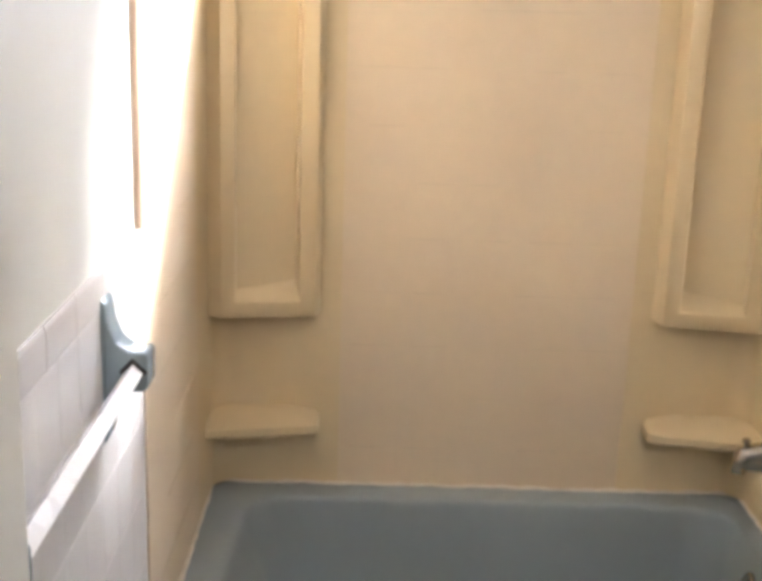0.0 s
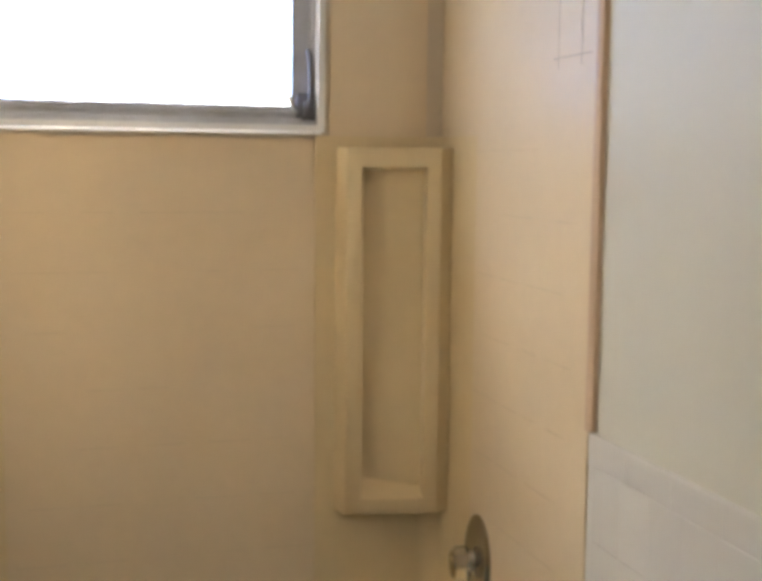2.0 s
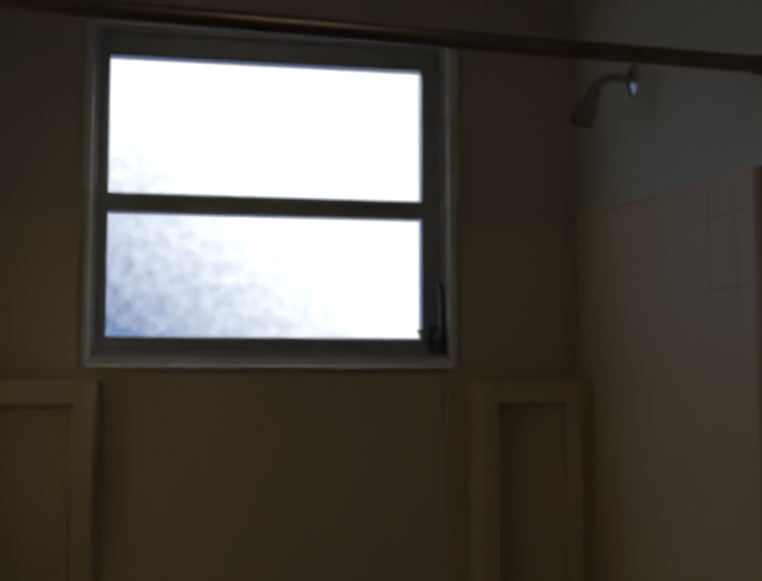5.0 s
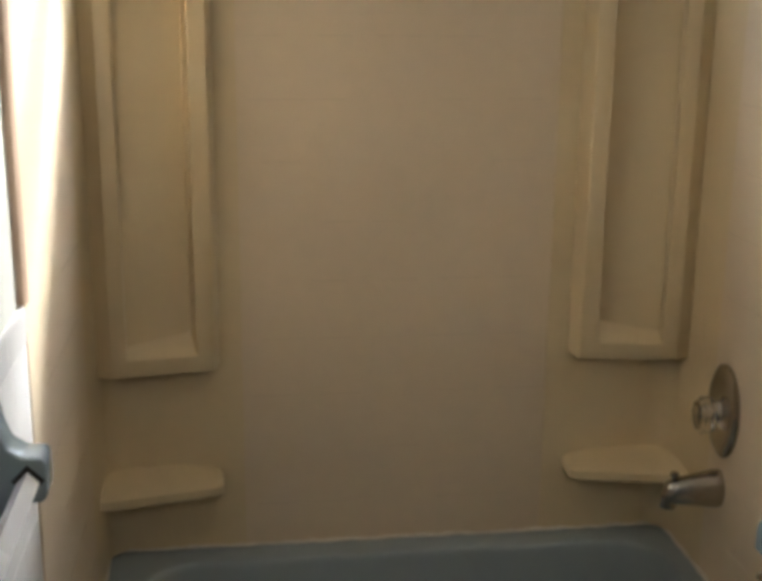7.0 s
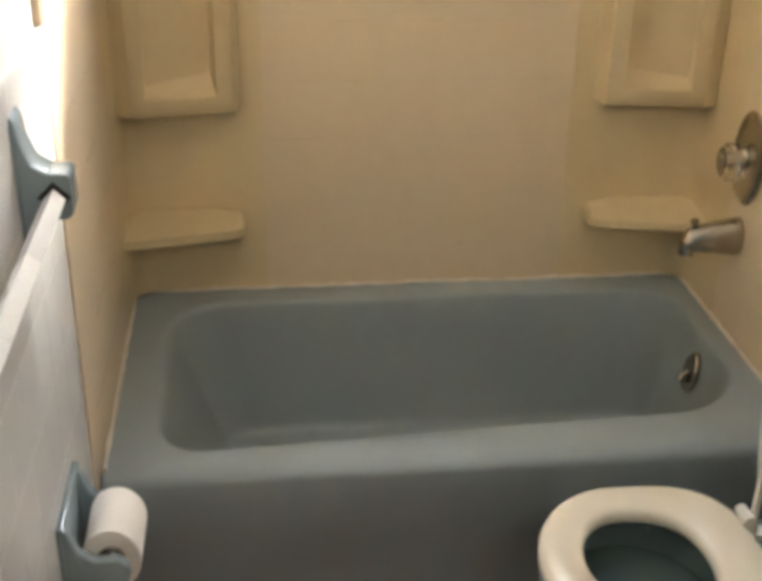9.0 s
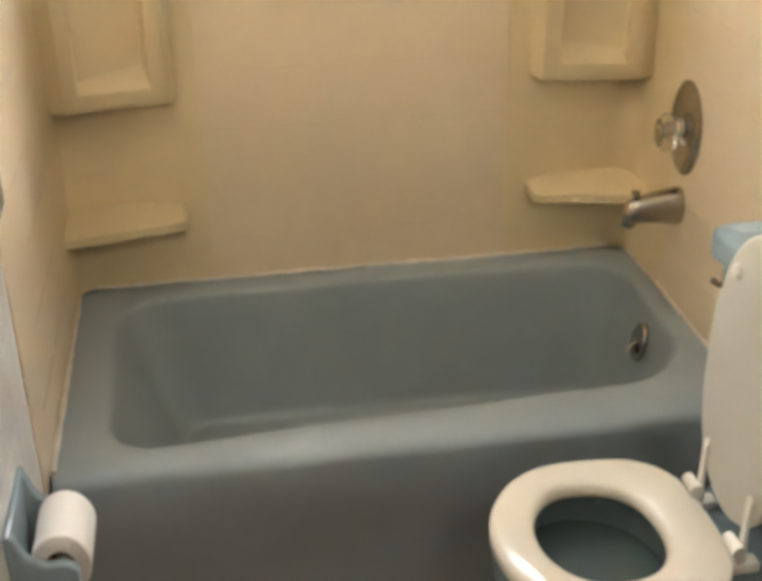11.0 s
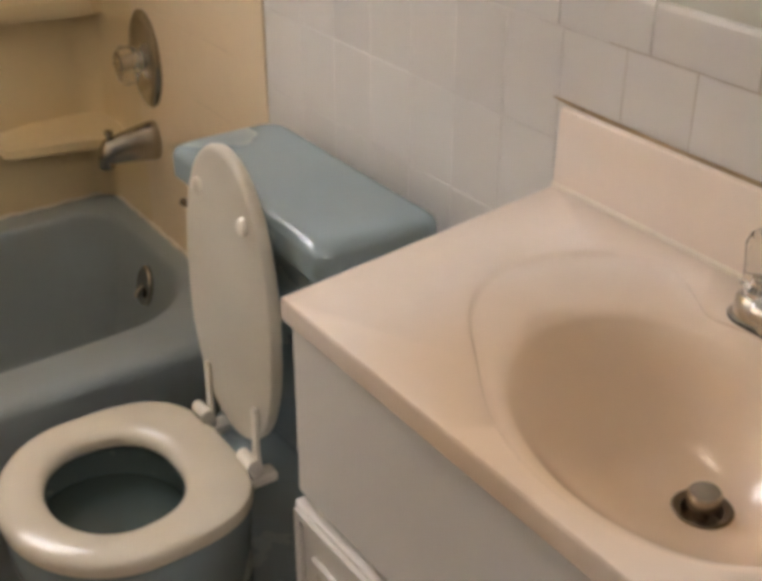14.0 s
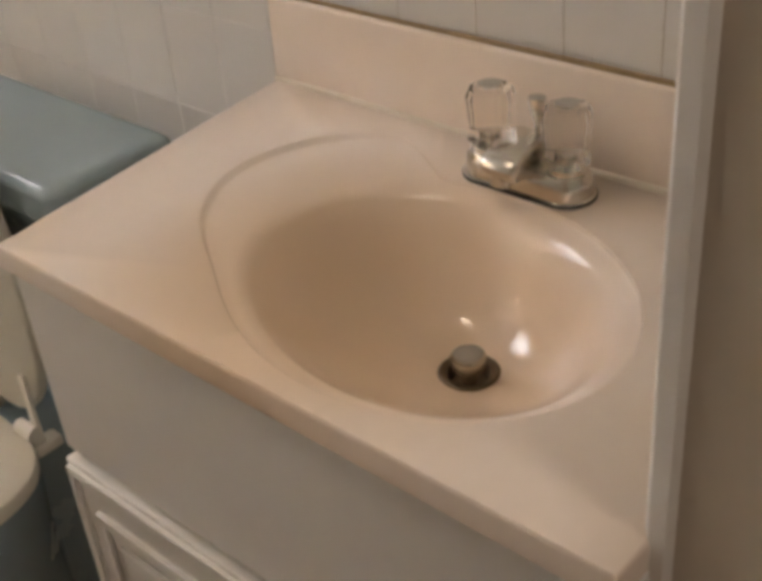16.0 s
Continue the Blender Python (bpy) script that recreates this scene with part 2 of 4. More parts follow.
def loft(rings, close_start=True, close_end=True, bm=None):
    """Rings of equally many points, skinned in order."""
    own = bmesh.new()
    vs = [[own.verts.new(p) for p in r] for r in rings]
    n = len(rings[0])
    for r0, r1 in zip(vs, vs[1:]):
        for i in range(n):
            own.faces.new((r0[i], r0[(i + 1) % n], r1[(i + 1) % n], r1[i]))
    if close_start:
        own.faces.new(vs[0])
    if close_end:
        own.faces.new(vs[-1])
    return merged(own, bm)


def disc_ring(c, u, v, ru, rv, n=24, turn=0.0):
    c, u, v = Vector(c), Vector(u), Vector(v)
    return [c + u * ru * math.cos(turn + 2 * math.pi * i / n) + v * rv * math.sin(turn + 2 * math.pi * i / n) for i in range(n)]


def turned(base, axis, profile, n=24, stretch=1.0, bm=None, flutes=0.0):
    """A turned shape: profile of (along, radius); stretch widens it in height for axes that lie flat."""
    axis = Vector(axis).normalized()
    side = axis.orthogonal().normalized() if abs(axis.z) > 0.9 else axis.cross(Vector((0, 0, 1))).normalized()
    up = side.cross(axis).normalized()
    rings = []
    for d, r in profile:
        ring = []
        for i in range(n):
            a = 2 * math.pi * i / n
            k = r * (1 - flutes * (i % 2))
            ring.append(Vector(base) + axis * d + side * k * math.cos(a) + up * k * stretch * math.sin(a))
        rings.append(ring)
    return loft(rings, bm=bm)


def tube(points, radii, n=16, bm=None):
    pts = [Vector(p) for p in points]
    if not isinstance(radii, (list, tuple)):
        radii = [radii] * len(pts)
    rings, ref = [], None
    for i, p in enumerate(pts):
        d = (pts[min(i + 1, len(pts) - 1)] - pts[max(i - 1, 0)]).normalized()
        ref = (ref - d * ref.dot(d)).normalized() if ref else d.orthogonal().normalized()
        rings.append(disc_ring(p, ref, d.cross(ref), radii[i], radii[i], n))
    return loft(rings, bm=bm)


def rounded(x0, x1, y0, y1, r, n=6):
    """Outline of a rectangle with rounded corners; r for corners (x0y0, x1y0, x1y1, x0y1)."""
    if not isinstance(r, (list, tuple)):
        r = [r] * 4
    out = []
    for k, (cx, cy, sx, sy) in enumerate(((x0, y0, 1, 1), (x1, y0, -1, 1), (x1, y1, -1, -1), (x0, y1, 1, -1))):
        for i in range(n + 1):
            a = math.pi + k * math.pi / 2 + i / n * math.pi / 2
            out.append((cx + sx * r[k] + r[k] * math.cos(a), cy + sy * r[k] + r[k] * math.sin(a)))
    return out


def framed_slab(outer, inner, axis, a, b):
    """A slab with one rectangular opening: outer and inner as (p0, p1, q0, q1)."""
    bm = bmesh.new()
    def corner(r, v):
        p0, p1, q0, q1 = r
        return [bm.verts.new({"x": (v, p, q), "y": (p, v, q), "z": (p, q, v)}[axis]) for p, q in ((p0, q0), (p1, q0), (p1, q1), (p0, q1))]
    oa, ia, ob_, ib = corner(outer, a), corner(inner, a), corner(outer, b), corner(inner, b)
    for i in range(4):
        j = (i + 1) % 4
        bm.faces.new((oa[i], oa[j], ia[j], ia[i]))
        bm.faces.new((ob_[i], ob_[j], ib[j], ib[i]))
        bm.faces.new((oa[i], oa[j], ob_[j], ob_[i]))
        bm.faces.new((ia[i], ia[j], ib[j], ib[i]))
    return bm


W = 1.36          # width of the bathroom between the side walls
RIM = 0.44        # height of the tub's rim
TOP = 2.80        # ceiling
FRONT = -2.25     # inner face of the wall with the door
EDGE = -0.813     # where the tub surround ends on the side walls
CAP0, CAP1 = 1.203, 1.262

# ---- structure ----


def structure(name, bm, mat, label, category, smooth=None):
    return tagged(link(name, bm, mat, None, smooth), label, category, kind="structure")


structure("floor", box(-0.15, W + 0.15, -3.9, 0.15, -0.10, -0.006), GROUT, "grey grout bed of the bathroom floor", "floor")
structure("ceiling", box(-0.15, W + 0.15, -2.36, 0.15, TOP, TOP + 0.1), PAINT, "plain white painted bathroom ceiling", "ceiling")
WIN = (0.238, 1.056, 1.812, 2.575)
structure("wall_back", framed_slab((-0.12, W + 0.12, -0.1, TOP), WIN, "y", 0.0, 0.14), BACK_PAINT, "tan painted wall with a window opening above the tub", "wall")
structure("wall_left", box(-0.12, 0.0, -2.36, 0.0, -0.1, TOP), PAINT, "warm white painted wall above white tile", "wall")
structure("wall_right", box(W, W + 0.12, -2.36, 0.0, -0.1, TOP), PAINT, "warm white painted wall above white tile", "wall")
DOOR = (0.110, 0.990)
LEFT_IN = -1.800   # inner face of the wall left of the doorway
bm = box(0.0, DOOR[0], FRONT - 0.11, LEFT_IN, -0.1, TOP)
box(DOOR[1], W, FRONT - 0.11, FRONT, -0.1, TOP, bm=bm)
box(DOOR[0], DOOR[1], FRONT - 0.11, FRONT, 2.45, TOP, bm=bm)
structure("wall_front", bm, PAINT, "painted wall with the doorway into the bathroom", "wall")
# hallway that closes the place behind the camera
structure("wall_hall_left", box(-0.55, -0.45, -3.9, FRONT - 0.11, -0.1, TOP), HALL, "plain tan painted hallway wall", "wall")
structure("wall_hall_right", box(1.85, 1.95, -3.9, FRONT - 0.11, -0.1, TOP), HALL, "plain tan painted hallway wall", "wall")
structure("wall_hall_end", box(-0.55, 1.95, -4.0, -3.9, -0.1, TOP), HALL, "plain tan painted hallway wall", "wall")
bm = box(-0.45, -0.12, FRONT - 0.11, FRONT - 0.05, -0.1, TOP)
structure("wall_hall_side", bm, HALL, "plain tan painted hallway wall", "wall")
structure("wall_hall_corner", box(W + 0.12, 1.85, FRONT - 0.11, FRONT - 0.05, -0.1, TOP), HALL, "plain tan painted hallway wall", "wall")
structure("floor_hall", box(-0.45, 1.85, -3.9, FRONT - 0.112, -0.10, 0.0), FLOOR, "plain brown hallway floor", "floor")
structure("ceiling_hall", box(-0.55, 1.95, -4.0, -2.362, TOP, TOP + 0.1), PAINT, "plain white painted hallway ceiling", "ceiling")

# door lining and casing
door = tagged(new("door_1"), "white painted doorway lining with a moulded casing", "doorway", kind="structure")
for s, x in ((1, DOOR[0]), (-1, DOOR[1])):
    part("jamb", box(x, x + s * 0.012, FRONT - 0.118, FRONT - 0.002, 0, 2.45, 0.003), HALL, door, "tan painted door jamb")
    outline = [(x + s * 0.006, FRONT - 0.110), (x + s * 0.006, FRONT - 0.122), (x - s * 0.006, FRONT - 0.130), (x - s * 0.050, FRONT - 0.126), (x - s * 0.058, FRONT - 0.118), (x - s * 0.058, FRONT - 0.110)]
    part("casing", prism(outline, "z", 0, 2.50), HALL, door, smooth=35)
outline = [(DOOR[1] - 0.022, FRONT - 0.006), (DOOR[1] - 0.017, FRONT - 0.010), (DOOR[1], FRONT - 0.002), (DOOR[1], FRONT + 0.010), (DOOR[1] - 0.016, FRONT + 0.010), (DOOR[1] - 0.022, FRONT + 0.005)]
part("edge_strip", prism(outline, "z", 0, 2.45), CABINET, door, "white painted edge strip", smooth=50)
part("head", box(DOOR[0] + 0.012, DOOR[1] - 0.012, FRONT - 0.118, FRONT - 0.002, 2.432, 2.45, 0.003), CASING, door)

# ---- window ----
win = tagged(new("window_1"), "aluminium awning window with two panes of obscure glass", "window", kind="structure")
part("reveal", framed_slab((WIN[0] - 0.003, WIN[1] + 0.003, WIN[2] - 0.005, WIN[3] + 0.010), (WIN[0] + 0.008, WIN[1] - 0.012, WIN[2] + 0.012, WIN[3] - 0.01), "y", -0.008, 0.128), BAR_WHITE, win, "chipped white painted reveal")
for a, b in ((WIN[0] - 0.010, WIN[0] + 0.004), (WIN[1] - 0.004, WIN[1] + 0.009)):
    part("paint_edge", box(a, b, -0.0105, -0.0078, 2.19, WIN[3] + 0.008, 0.001), BAR_WHITE, win, "ragged white paint edge")
FR = (WIN[0] + 0.008, WIN[1] - 0.012, WIN[2] + 0.012, WIN[3] - 0.010)
GL = (0.281, 0.990, 1.872, 2.500)
part("sill", prism([(-0.024, WIN[2] - 0.011), (-0.024, WIN[2] - 0.007), (0.029, WIN[2] + 0.0135), (0.10, WIN[2] + 0.0135), (0.10, WIN[2] - 0.011)], "x", FR[0] - 0.002, FR[1] + 0.002), BAR_WHITE, win, "sloped white sill")
part("window_frame", framed_slab(FR, (GL[0] - 0.004, GL[1] + 0.004, GL[2] - 0.004, GL[3] + 0.004), "y", 0.045, 0.095), ALUMINIUM, win)
part("window_frame", framed_slab((FR[0] + 0.001, FR[1] - 0.001, FR[2] + 0.001, FR[3] - 0.001), (FR[0] + 0.012, FR[1] - 0.012, FR[2] + 0.014, FR[3] - 0.014), "y", 0.030, 0.045), ALUMINIUM, win)
MID = (2.147, 2.190)
bm = box(GL[0] - 0.004, GL[1] + 0.004, 0.040, 0.085, MID[0], MID[1], 0.003)
box(GL[0] - 0.004, GL[1] + 0.004, 0.034, 0.042, MID[0] + 0.013, MID[0] + 0.017, bm=bm)
box(GL[0] - 0.004, GL[1] + 0.004, 0.034, 0.042, MID[0] + 0.027, MID[0] + 0.031, bm=bm)
part("meeting_rail", bm, ALUMINIUM, win)
bm = box(GL[0] - 0.02, GL[1] + 0.02, 0.030, 0.044, GL[2] - 0.020, GL[2] - 0.014, 0.001)
box(GL[0] - 0.02, GL[1] + 0.02, 0.034, 0.044, GL[2] - 0.009, GL[2] - 0.005, 0.001, bm=bm)
box(GL[0] - 0.02, GL[1] + 0.02, 0.026, 0.044, GL[2] - 0.036, GL[2] - 0.031, 0.001, bm=bm)
part("bottom_rail_lip", bm, ALUMINIUM, win)
part("glazing_gasket", framed_slab((GL[0] - 0.004, GL[1] + 0.004, GL[2] - 0.0045, GL[3] + 0.004), (GL[0] - 0.001, GL[1] + 0.001, GL[2] - 0.001, GL[3] + 0.001), "y", 0.042, 0.047), DARK, win, "dark rubber glazing gasket")
for z0, z1 in ((GL[2], MID[0]), (MID[1], GL[3])):
    pane = part("pane", box(GL[0] - 0.003, GL[1] + 0.003, 0.066, 0.071, z0 - 0.003, z1 + 0.003), GLASS, win, "pebbled obscure glass")
    pane.visible_shadow = False
bm = box(1.012, 1.034, 0.006, 0.028, 1.842, 1.880, 0.004)
tube([(1.024, 0.012, 1.86), (1.027, -0.004, 1.885), (1.026, -0.006, 1.94), (1.023, -0.002, 1.985), (1.020, 0.008, 1.998)], [0.007, 0.008, 0.0075, 0.0075, 0.006], bm=bm)
box(1.000, 1.050, 0.028, 0.046, 1.834, 1.900, 0.004, bm=bm)
part("crank_operator", bm, DARK_METAL, win, "dark metal crank handle", smooth=40)
part("latch", tube([(0.992, 0.030, 1.862), (0.985, 0.018, 1.875), (0.975, 0.014, 1.892)], 0.006), CHROME, win, "small chrome latch", smooth=40)
# hazy distance
backdrop = structure("backdrop", box(-30, 40, 12.0, 12.1, -3, 40), OUTSIDE, "bright hazy sky over blurred trees", "backdrop")
backdrop.visible_shadow = False

# ---- tub surround ----


PAN = 2.13
surround = thing("tub_surround", "beige acrylic tub surround panels with faint tile scoring", "tub surround")
back = part("back_panel", box(0.05, W - 0.05, -0.006, -0.0005, RIM + 0.002, WIN[2] - 0.02), BEIGE, surround)
part("upper_panel", box(0.05, WIN[0] - 0.014, -0.006, -0.0005, WIN[2] - 0.02, PAN), BEIGE, surround)
part("upper_panel", box(WIN[1] + 0.014, W - 0.05, -0.006, -0.0005, WIN[2] - 0.02, PAN), BEIGE, surround)
rnd = random.Random(4)
bm = bmesh.new()
for i in range(9):
    z = RIM + 0.10 + i * 0.135
    for j in range(5):
        x = 0.36 + j * 0.135 + rnd.uniform(-0.02, 0.02)
        if rnd.random() < 0.7:
            box(x, x + rnd.uniform(0.07, 0.13), -0.0064, -0.006, z, z + 0.0014, bm=bm)
tagged(part("scoring", bm, FAINT, back), kind="stuff")
rnd = random.Random(12)
for s, x in ((1, 0.0), (-1, W)):
    side = part("side_panel", prism([(EDGE, RIM + 0.002), (-0.002, RIM + 0.002), (-0.002, 2.155), (EDGE, 2.116)], "x", x + s * 0.0005, x + s * 0.008), BEIGE, surround)
    part("top_trim", prism([(EDGE, 2.116), (-0.008, 2.155), (-0.008, 2.162), (EDGE, 2.123)], "x", x + s * 0.0005, x + s * 0.011), BEIGE, side)
    part("edge_trim", prism([(x + s * 0.0005, EDGE - 0.020), (x + s * 0.010, EDGE - 0.019), (x + s * 0.015, EDGE - 0.010), (x + s * 0.014, EDGE), (x + s * 0.0005, EDGE)], "z", CAP1 + 0.004, 2.122), TRIM_BEIGE, side, "pinkish beige rounded trim", smooth=50)
    bm = bmesh.new()
    for z, a in ((2.059, 0.05), (1.933, 0.03)):
        box(x + s * 0.008, x + s * 0.0084, EDGE + 0.012 + a * 0.4, EDGE + 0.155 + a, z, z + 0.0024, bm=bm)
    for y in (EDGE + 0.066, EDGE + 0.162):
        box(x + s * 0.008, x + s * 0.0084, y, y + 0.0024, 1.915, 2.108, bm=bm)
    tagged(part("scoring", bm, SCORE, side), kind="stuff")
    bm = bmesh.new()
    for k in range(10):
        y = EDGE + 0.06 + rnd.uniform(0, 0.1)
        while y < -0.24:
            d = rnd.uniform(0.06, 0.16)
            if rnd.random() < 0.75:
                box(x + s * 0.008, x + s * 0.0087, y, min(y + d, -0.20), RIM + 0.11 + k * 0.135, RIM + 0.1115 + k * 0.135, bm=bm)
            y += d + rnd.uniform(0.01, 0.06)
    tagged(part("scoring", bm, FAINT, side), kind="stuff")


def corner_tower(mirror):
    """Corner unit of the surround: coved corner, tall shelf niche and low shelf. Built for x = 0, mirrored for the other side."""
    tower = thing("corner_shelf_tower", "beige acrylic corner tower with tall niche and low shelf", "corner shelf", "corner shelf towers")
    def place(pts):
        return [((W - p if mirror else p), q) for p, q in pts]
    # coved corner sheet with a narrow flange on each wall
    cove = [(0.0085, -0.24)]
    for i in range(9):
        a = i / 8 * math.pi / 2
        cove.append((0.0125 + 0.055 * (1 - math.cos(a)), -0.066 + 0.055 * math.sin(a)))
    cove += [(0.325, -0.0105), (0.325, -0.0062), (0.0085, -0.0062)]
    part("corner_panel", prism(place(cove), "z", RIM + 0.003, 1.80), AGED, tower, smooth=40)
    # tall niche frame: front runs from the side wall to the back wall
    a, b = Vector((0.042, -0.108)), Vector((0.266, -0.072))
    z0, z1 = 0.898, 1.773
    d = b - a
    nrm = Vector((d.y, -d.x)).normalized()
    def at(u, depth):
        q = a + d * u - nrm * depth
        return (W - q.x if mirror else q.x, q.y)
    bm = bmesh.new()
    rings = []
    def ring(u0, u1, h0, h1, depth, slope=0.0):
        return [Vector((*at(u0, depth + 0.0), h0)), Vector((*at(u1, depth), h0)), Vector((*at(u1, depth), h1)), Vector((*at(u0, depth), h1))]
    # outside, front lip, inside walls, back of the recess
    rings.append([Vector(((W - 0.009) if mirror else 0.009, -0.090, z0)), Vector((*((W - 0.275) if mirror else 0.275, -0.010), z0)), Vector((*((W - 0.275) if mirror else 0.275, -0.010), z1)), Vector(((W - 0.009) if mirror else 0.009, -0.090, z1))])
    rings.append(ring(0.0, 1.0, z0, z1, 0.004))
    rings.append(ring(0.012, 0.985, z0 + 0.005, z1 - 0.005, 0.0))
    rings.append(ring(0.152, 0.830, z0 + 0.038, z1 - 0.045, 0.0))
    rings.append(ring(0.160, 0.822, z0 + 0.042, z1 - 0.048, 0.004))
    rings.append(ring(0.166, 0.816, z0 + 0.052, z1 - 0.050, 0.024))
    rings.append(ring(0.180, 0.800, z0 + 0.078, z1 - 0.054, 0.050))
    rings.append(ring(0.24, 0.74, z0 + 0.12, z1 - 0.08, 0.054))
    part("niche", loft(rings, bm=bm), AGED, tower, smooth=42)
    crease = [[Vector((*at(u, dd), zz)) for dd, zz in ((0.0535, z1 - 0.128), (0.049, z1 - 0.124), (0.049, z1 - 0.121), (0.0535, z1 - 0.117))] for u in (0.19, 0.79)]
    part("crease", loft(crease), AGED, tower)
    # low shelf
    low = [(0.020, -0.146), (0.258, -0.096), (0.270, -0.084), (0.270, -0.020), (0.20, -0.0105), (0.009, -0.0105), (0.0095, -0.142)]
    lip = [(0.016, -0.152), (0.262, -0.100), (0.276, -0.086), (0.276, -0.018), (0.20, -0.0105), (0.009, -0.0105), (0.009, -0.150)]
    top = [(0.022, -0.143), (0.256, -0.092), (0.266, -0.080), (0.266, -0.026), (0.20, -0.0105), (0.009, -0.0105), (0.0095, -0.141)]
    rise = (0.0, 0.001, 0.002, 0.009, 0.014, 0.014, 0.002)
    rings = [[Vector((*p, z)) for p in place(o)] for o, z in ((low, 0.606), (lip, 0.610), (lip, 0.630))]
    rings += [[Vector((*p, 0.636 + h * k)) for p, h in zip(place(top), rise)] for k in (1.0,)]
    part("soap_shelf", loft(rings), AGED, tower, smooth=40)
    return tower


corner_tower(False)
corner_tower(True)

# ---- bathtub ----


def bathtub():
    tub = thing("bathtub", "blue-grey enamelled alcove bathtub with a sloped basin", "bathtub")
    x0, x1, y0, y1 = 0.0085, W - 0.0085, -0.765, -0.0065
    def basin(k):
        """Basin outline at step k: 0 at the rim, 1 at the floor. Deeper slope at the left end."""
        l = 0.100 + 0.15 * k
        r = W - 0.064 - 0.060 * k
        b = -0.085 - 0.05 * k
        f = -0.690 + 0.060 * k
        out = rounded(l, r, f, b, [0.10 - 0.02 * k, 0.16 - 0.05 * k, 0.105 - 0.055 * k, 0.115 - 0.055 * k], 10)
        return [(x, y + (0.075 * max(0.0, (x - 0.55) / 0.72) ** 1.6 if y < -0.40 else 0.0)) for x, y in out]
    outer = rounded(x0, x1, y0, y1, [0.004, 0.004, 0.05, 0.05], 10)
    rings = []
    apron = rounded(x0, x1, y0 + 0.013, y1, [0.004, 0.004, 0.05, 0.05], 10)
    rings.append([Vector((x, y, 0.0)) for x, y in apron])
    rings.append([Vector((x, y, 0.24)) for x, y in apron])
    rings.append([Vector((x, y, 0.255)) for x, y in rounded(x0, x1, y0 + 0.005, y1, [0.004, 0.004, 0.05, 0.05], 10)])
    rings.append([Vector((x, y, 0.375)) for x, y in rounded(x0, x1, y0 + 0.004, y1, [0.004, 0.004, 0.05, 0.05], 10)])
    for a in (10, 30, 50, 70, 90):
        q = radians(a)
        rings.append([Vector((x, y, 0.400 + 0.034 * math.sin(q))) for x, y in rounded(x0, x1, y0 + 0.034 * (1 - math.cos(q)), y1, [0.004, 0.004, 0.05, 0.05], 10)])
    rings.append([Vector((x, y, RIM - 0.002)) for x, y in rounded(x0 + 0.012, x1 - 0.012, y0 + 0.055, y1 - 0.012, [0.01, 0.01, 0.05, 0.05], 10)])
    for k, z in ((-0.16, RIM - 0.0025), (-0.06, RIM - 0.004), (0.0, RIM - 0.008), (0.04, RIM - 0.017), (0.08, RIM - 0.033), (0.14, RIM - 0.062), (0.38, RIM - 0.165), (0.60, RIM - 0.258), (0.70, RIM - 0.296), (0.77, RIM - 0.316), (0.86, RIM - 0.330), (0.98, RIM - 0.336), (1.30, RIM - 0.338)):
        rings.append([Vector((x, y, z)) for x, y in basin(k)])
    body = part("body", loft(rings), TUB, tub, smooth=40)
    over = part("overflow_plate", turned((W - 0.083, -0.345, 0.350), (-1, 0, 0.22), [(0.0, 0.036), (0.006, 0.036), (0.010, 0.032), (0.011, 0.008), (0.011, 0.0005)], 28, 1.35), NICKEL, tub, "worn nickel overflow plate with a trip lever", smooth=35)
    part("trip_lever", tube([(W - 0.090, -0.345, 0.352), (W - 0.104, -0.347, 0.344), (W - 0.109, -0.348, 0.330)], [0.006, 0.006, 0.0075]), NICKEL, over, smooth=40)
    part("drain", turned((W - 0.30, -0.40, RIM - 0.3385), (0, 0, 1), [(0, 0.03), (0.003, 0.03), (0.004, 0.022), (0.002, 0.001)], 24), CHROME, tub, smooth=35)
    return tub


bathtub()

# caulk bead along the walls, uneven
caulk = thing("caulk_bead", "uneven white caulk bead along the tub and the wall panels", "caulk")
rnd = random.Random(7)
def bead(p, q, steps, name):
    p, q = Vector(p), Vector(q)
    pts, rad = [], []
    for i in range(steps + 1):
        t = i / steps
        pts.append(p.lerp(q, t) + Vector((0, 0, rnd.uniform(-0.0025, 0.0025))))
        rad.append(rnd.uniform(0.0028, 0.0062))
    part(name, tube(pts, rad, 8), CAULK, caulk, smooth=60)
bead((0.02, -0.012, RIM + 0.001), (W - 0.02, -0.012, RIM + 0.001), 60, "back_bead")
bead((0.012, -0.012, RIM + 0.001), (0.012, -0.74, RIM - 0.003), 36, "side_bead")
bead((W - 0.012, -0.012, RIM + 0.001), (W - 0.012, -0.74, RIM - 0.003), 36, "side_bead")

# ---- tub and shower fittings ----
valve = thing("shower_valve", "worn nickel shower valve with a clear acrylic knob", "shower valve")
VC = (W - 0.0085, -0.300, 0.845)
plate = part("escutcheon", turned(VC, (-1, 0, 0), [(0.0, 0.074), (0.004, 0.074), (0.010, 0.066), (0.014, 0.045), (0.015, 0.022), (0.015, 0.001)], 40, 1.40), NICKEL, valve, smooth=35)
part("screw", turned((VC[0] - 0.009, VC[1], VC[2] + 0.07), (-1, 0, 0), [(0, 0.005), (0.003, 0.004), (0.003, 0.0005)], 12), CHROME, plate)
part("screw", turned((VC[0] - 0.009, VC[1], VC[2] - 0.07), (-1, 0, 0), [(0, 0.005), (0.003, 0.004), (0.003, 0.0005)], 12), CHROME, plate)
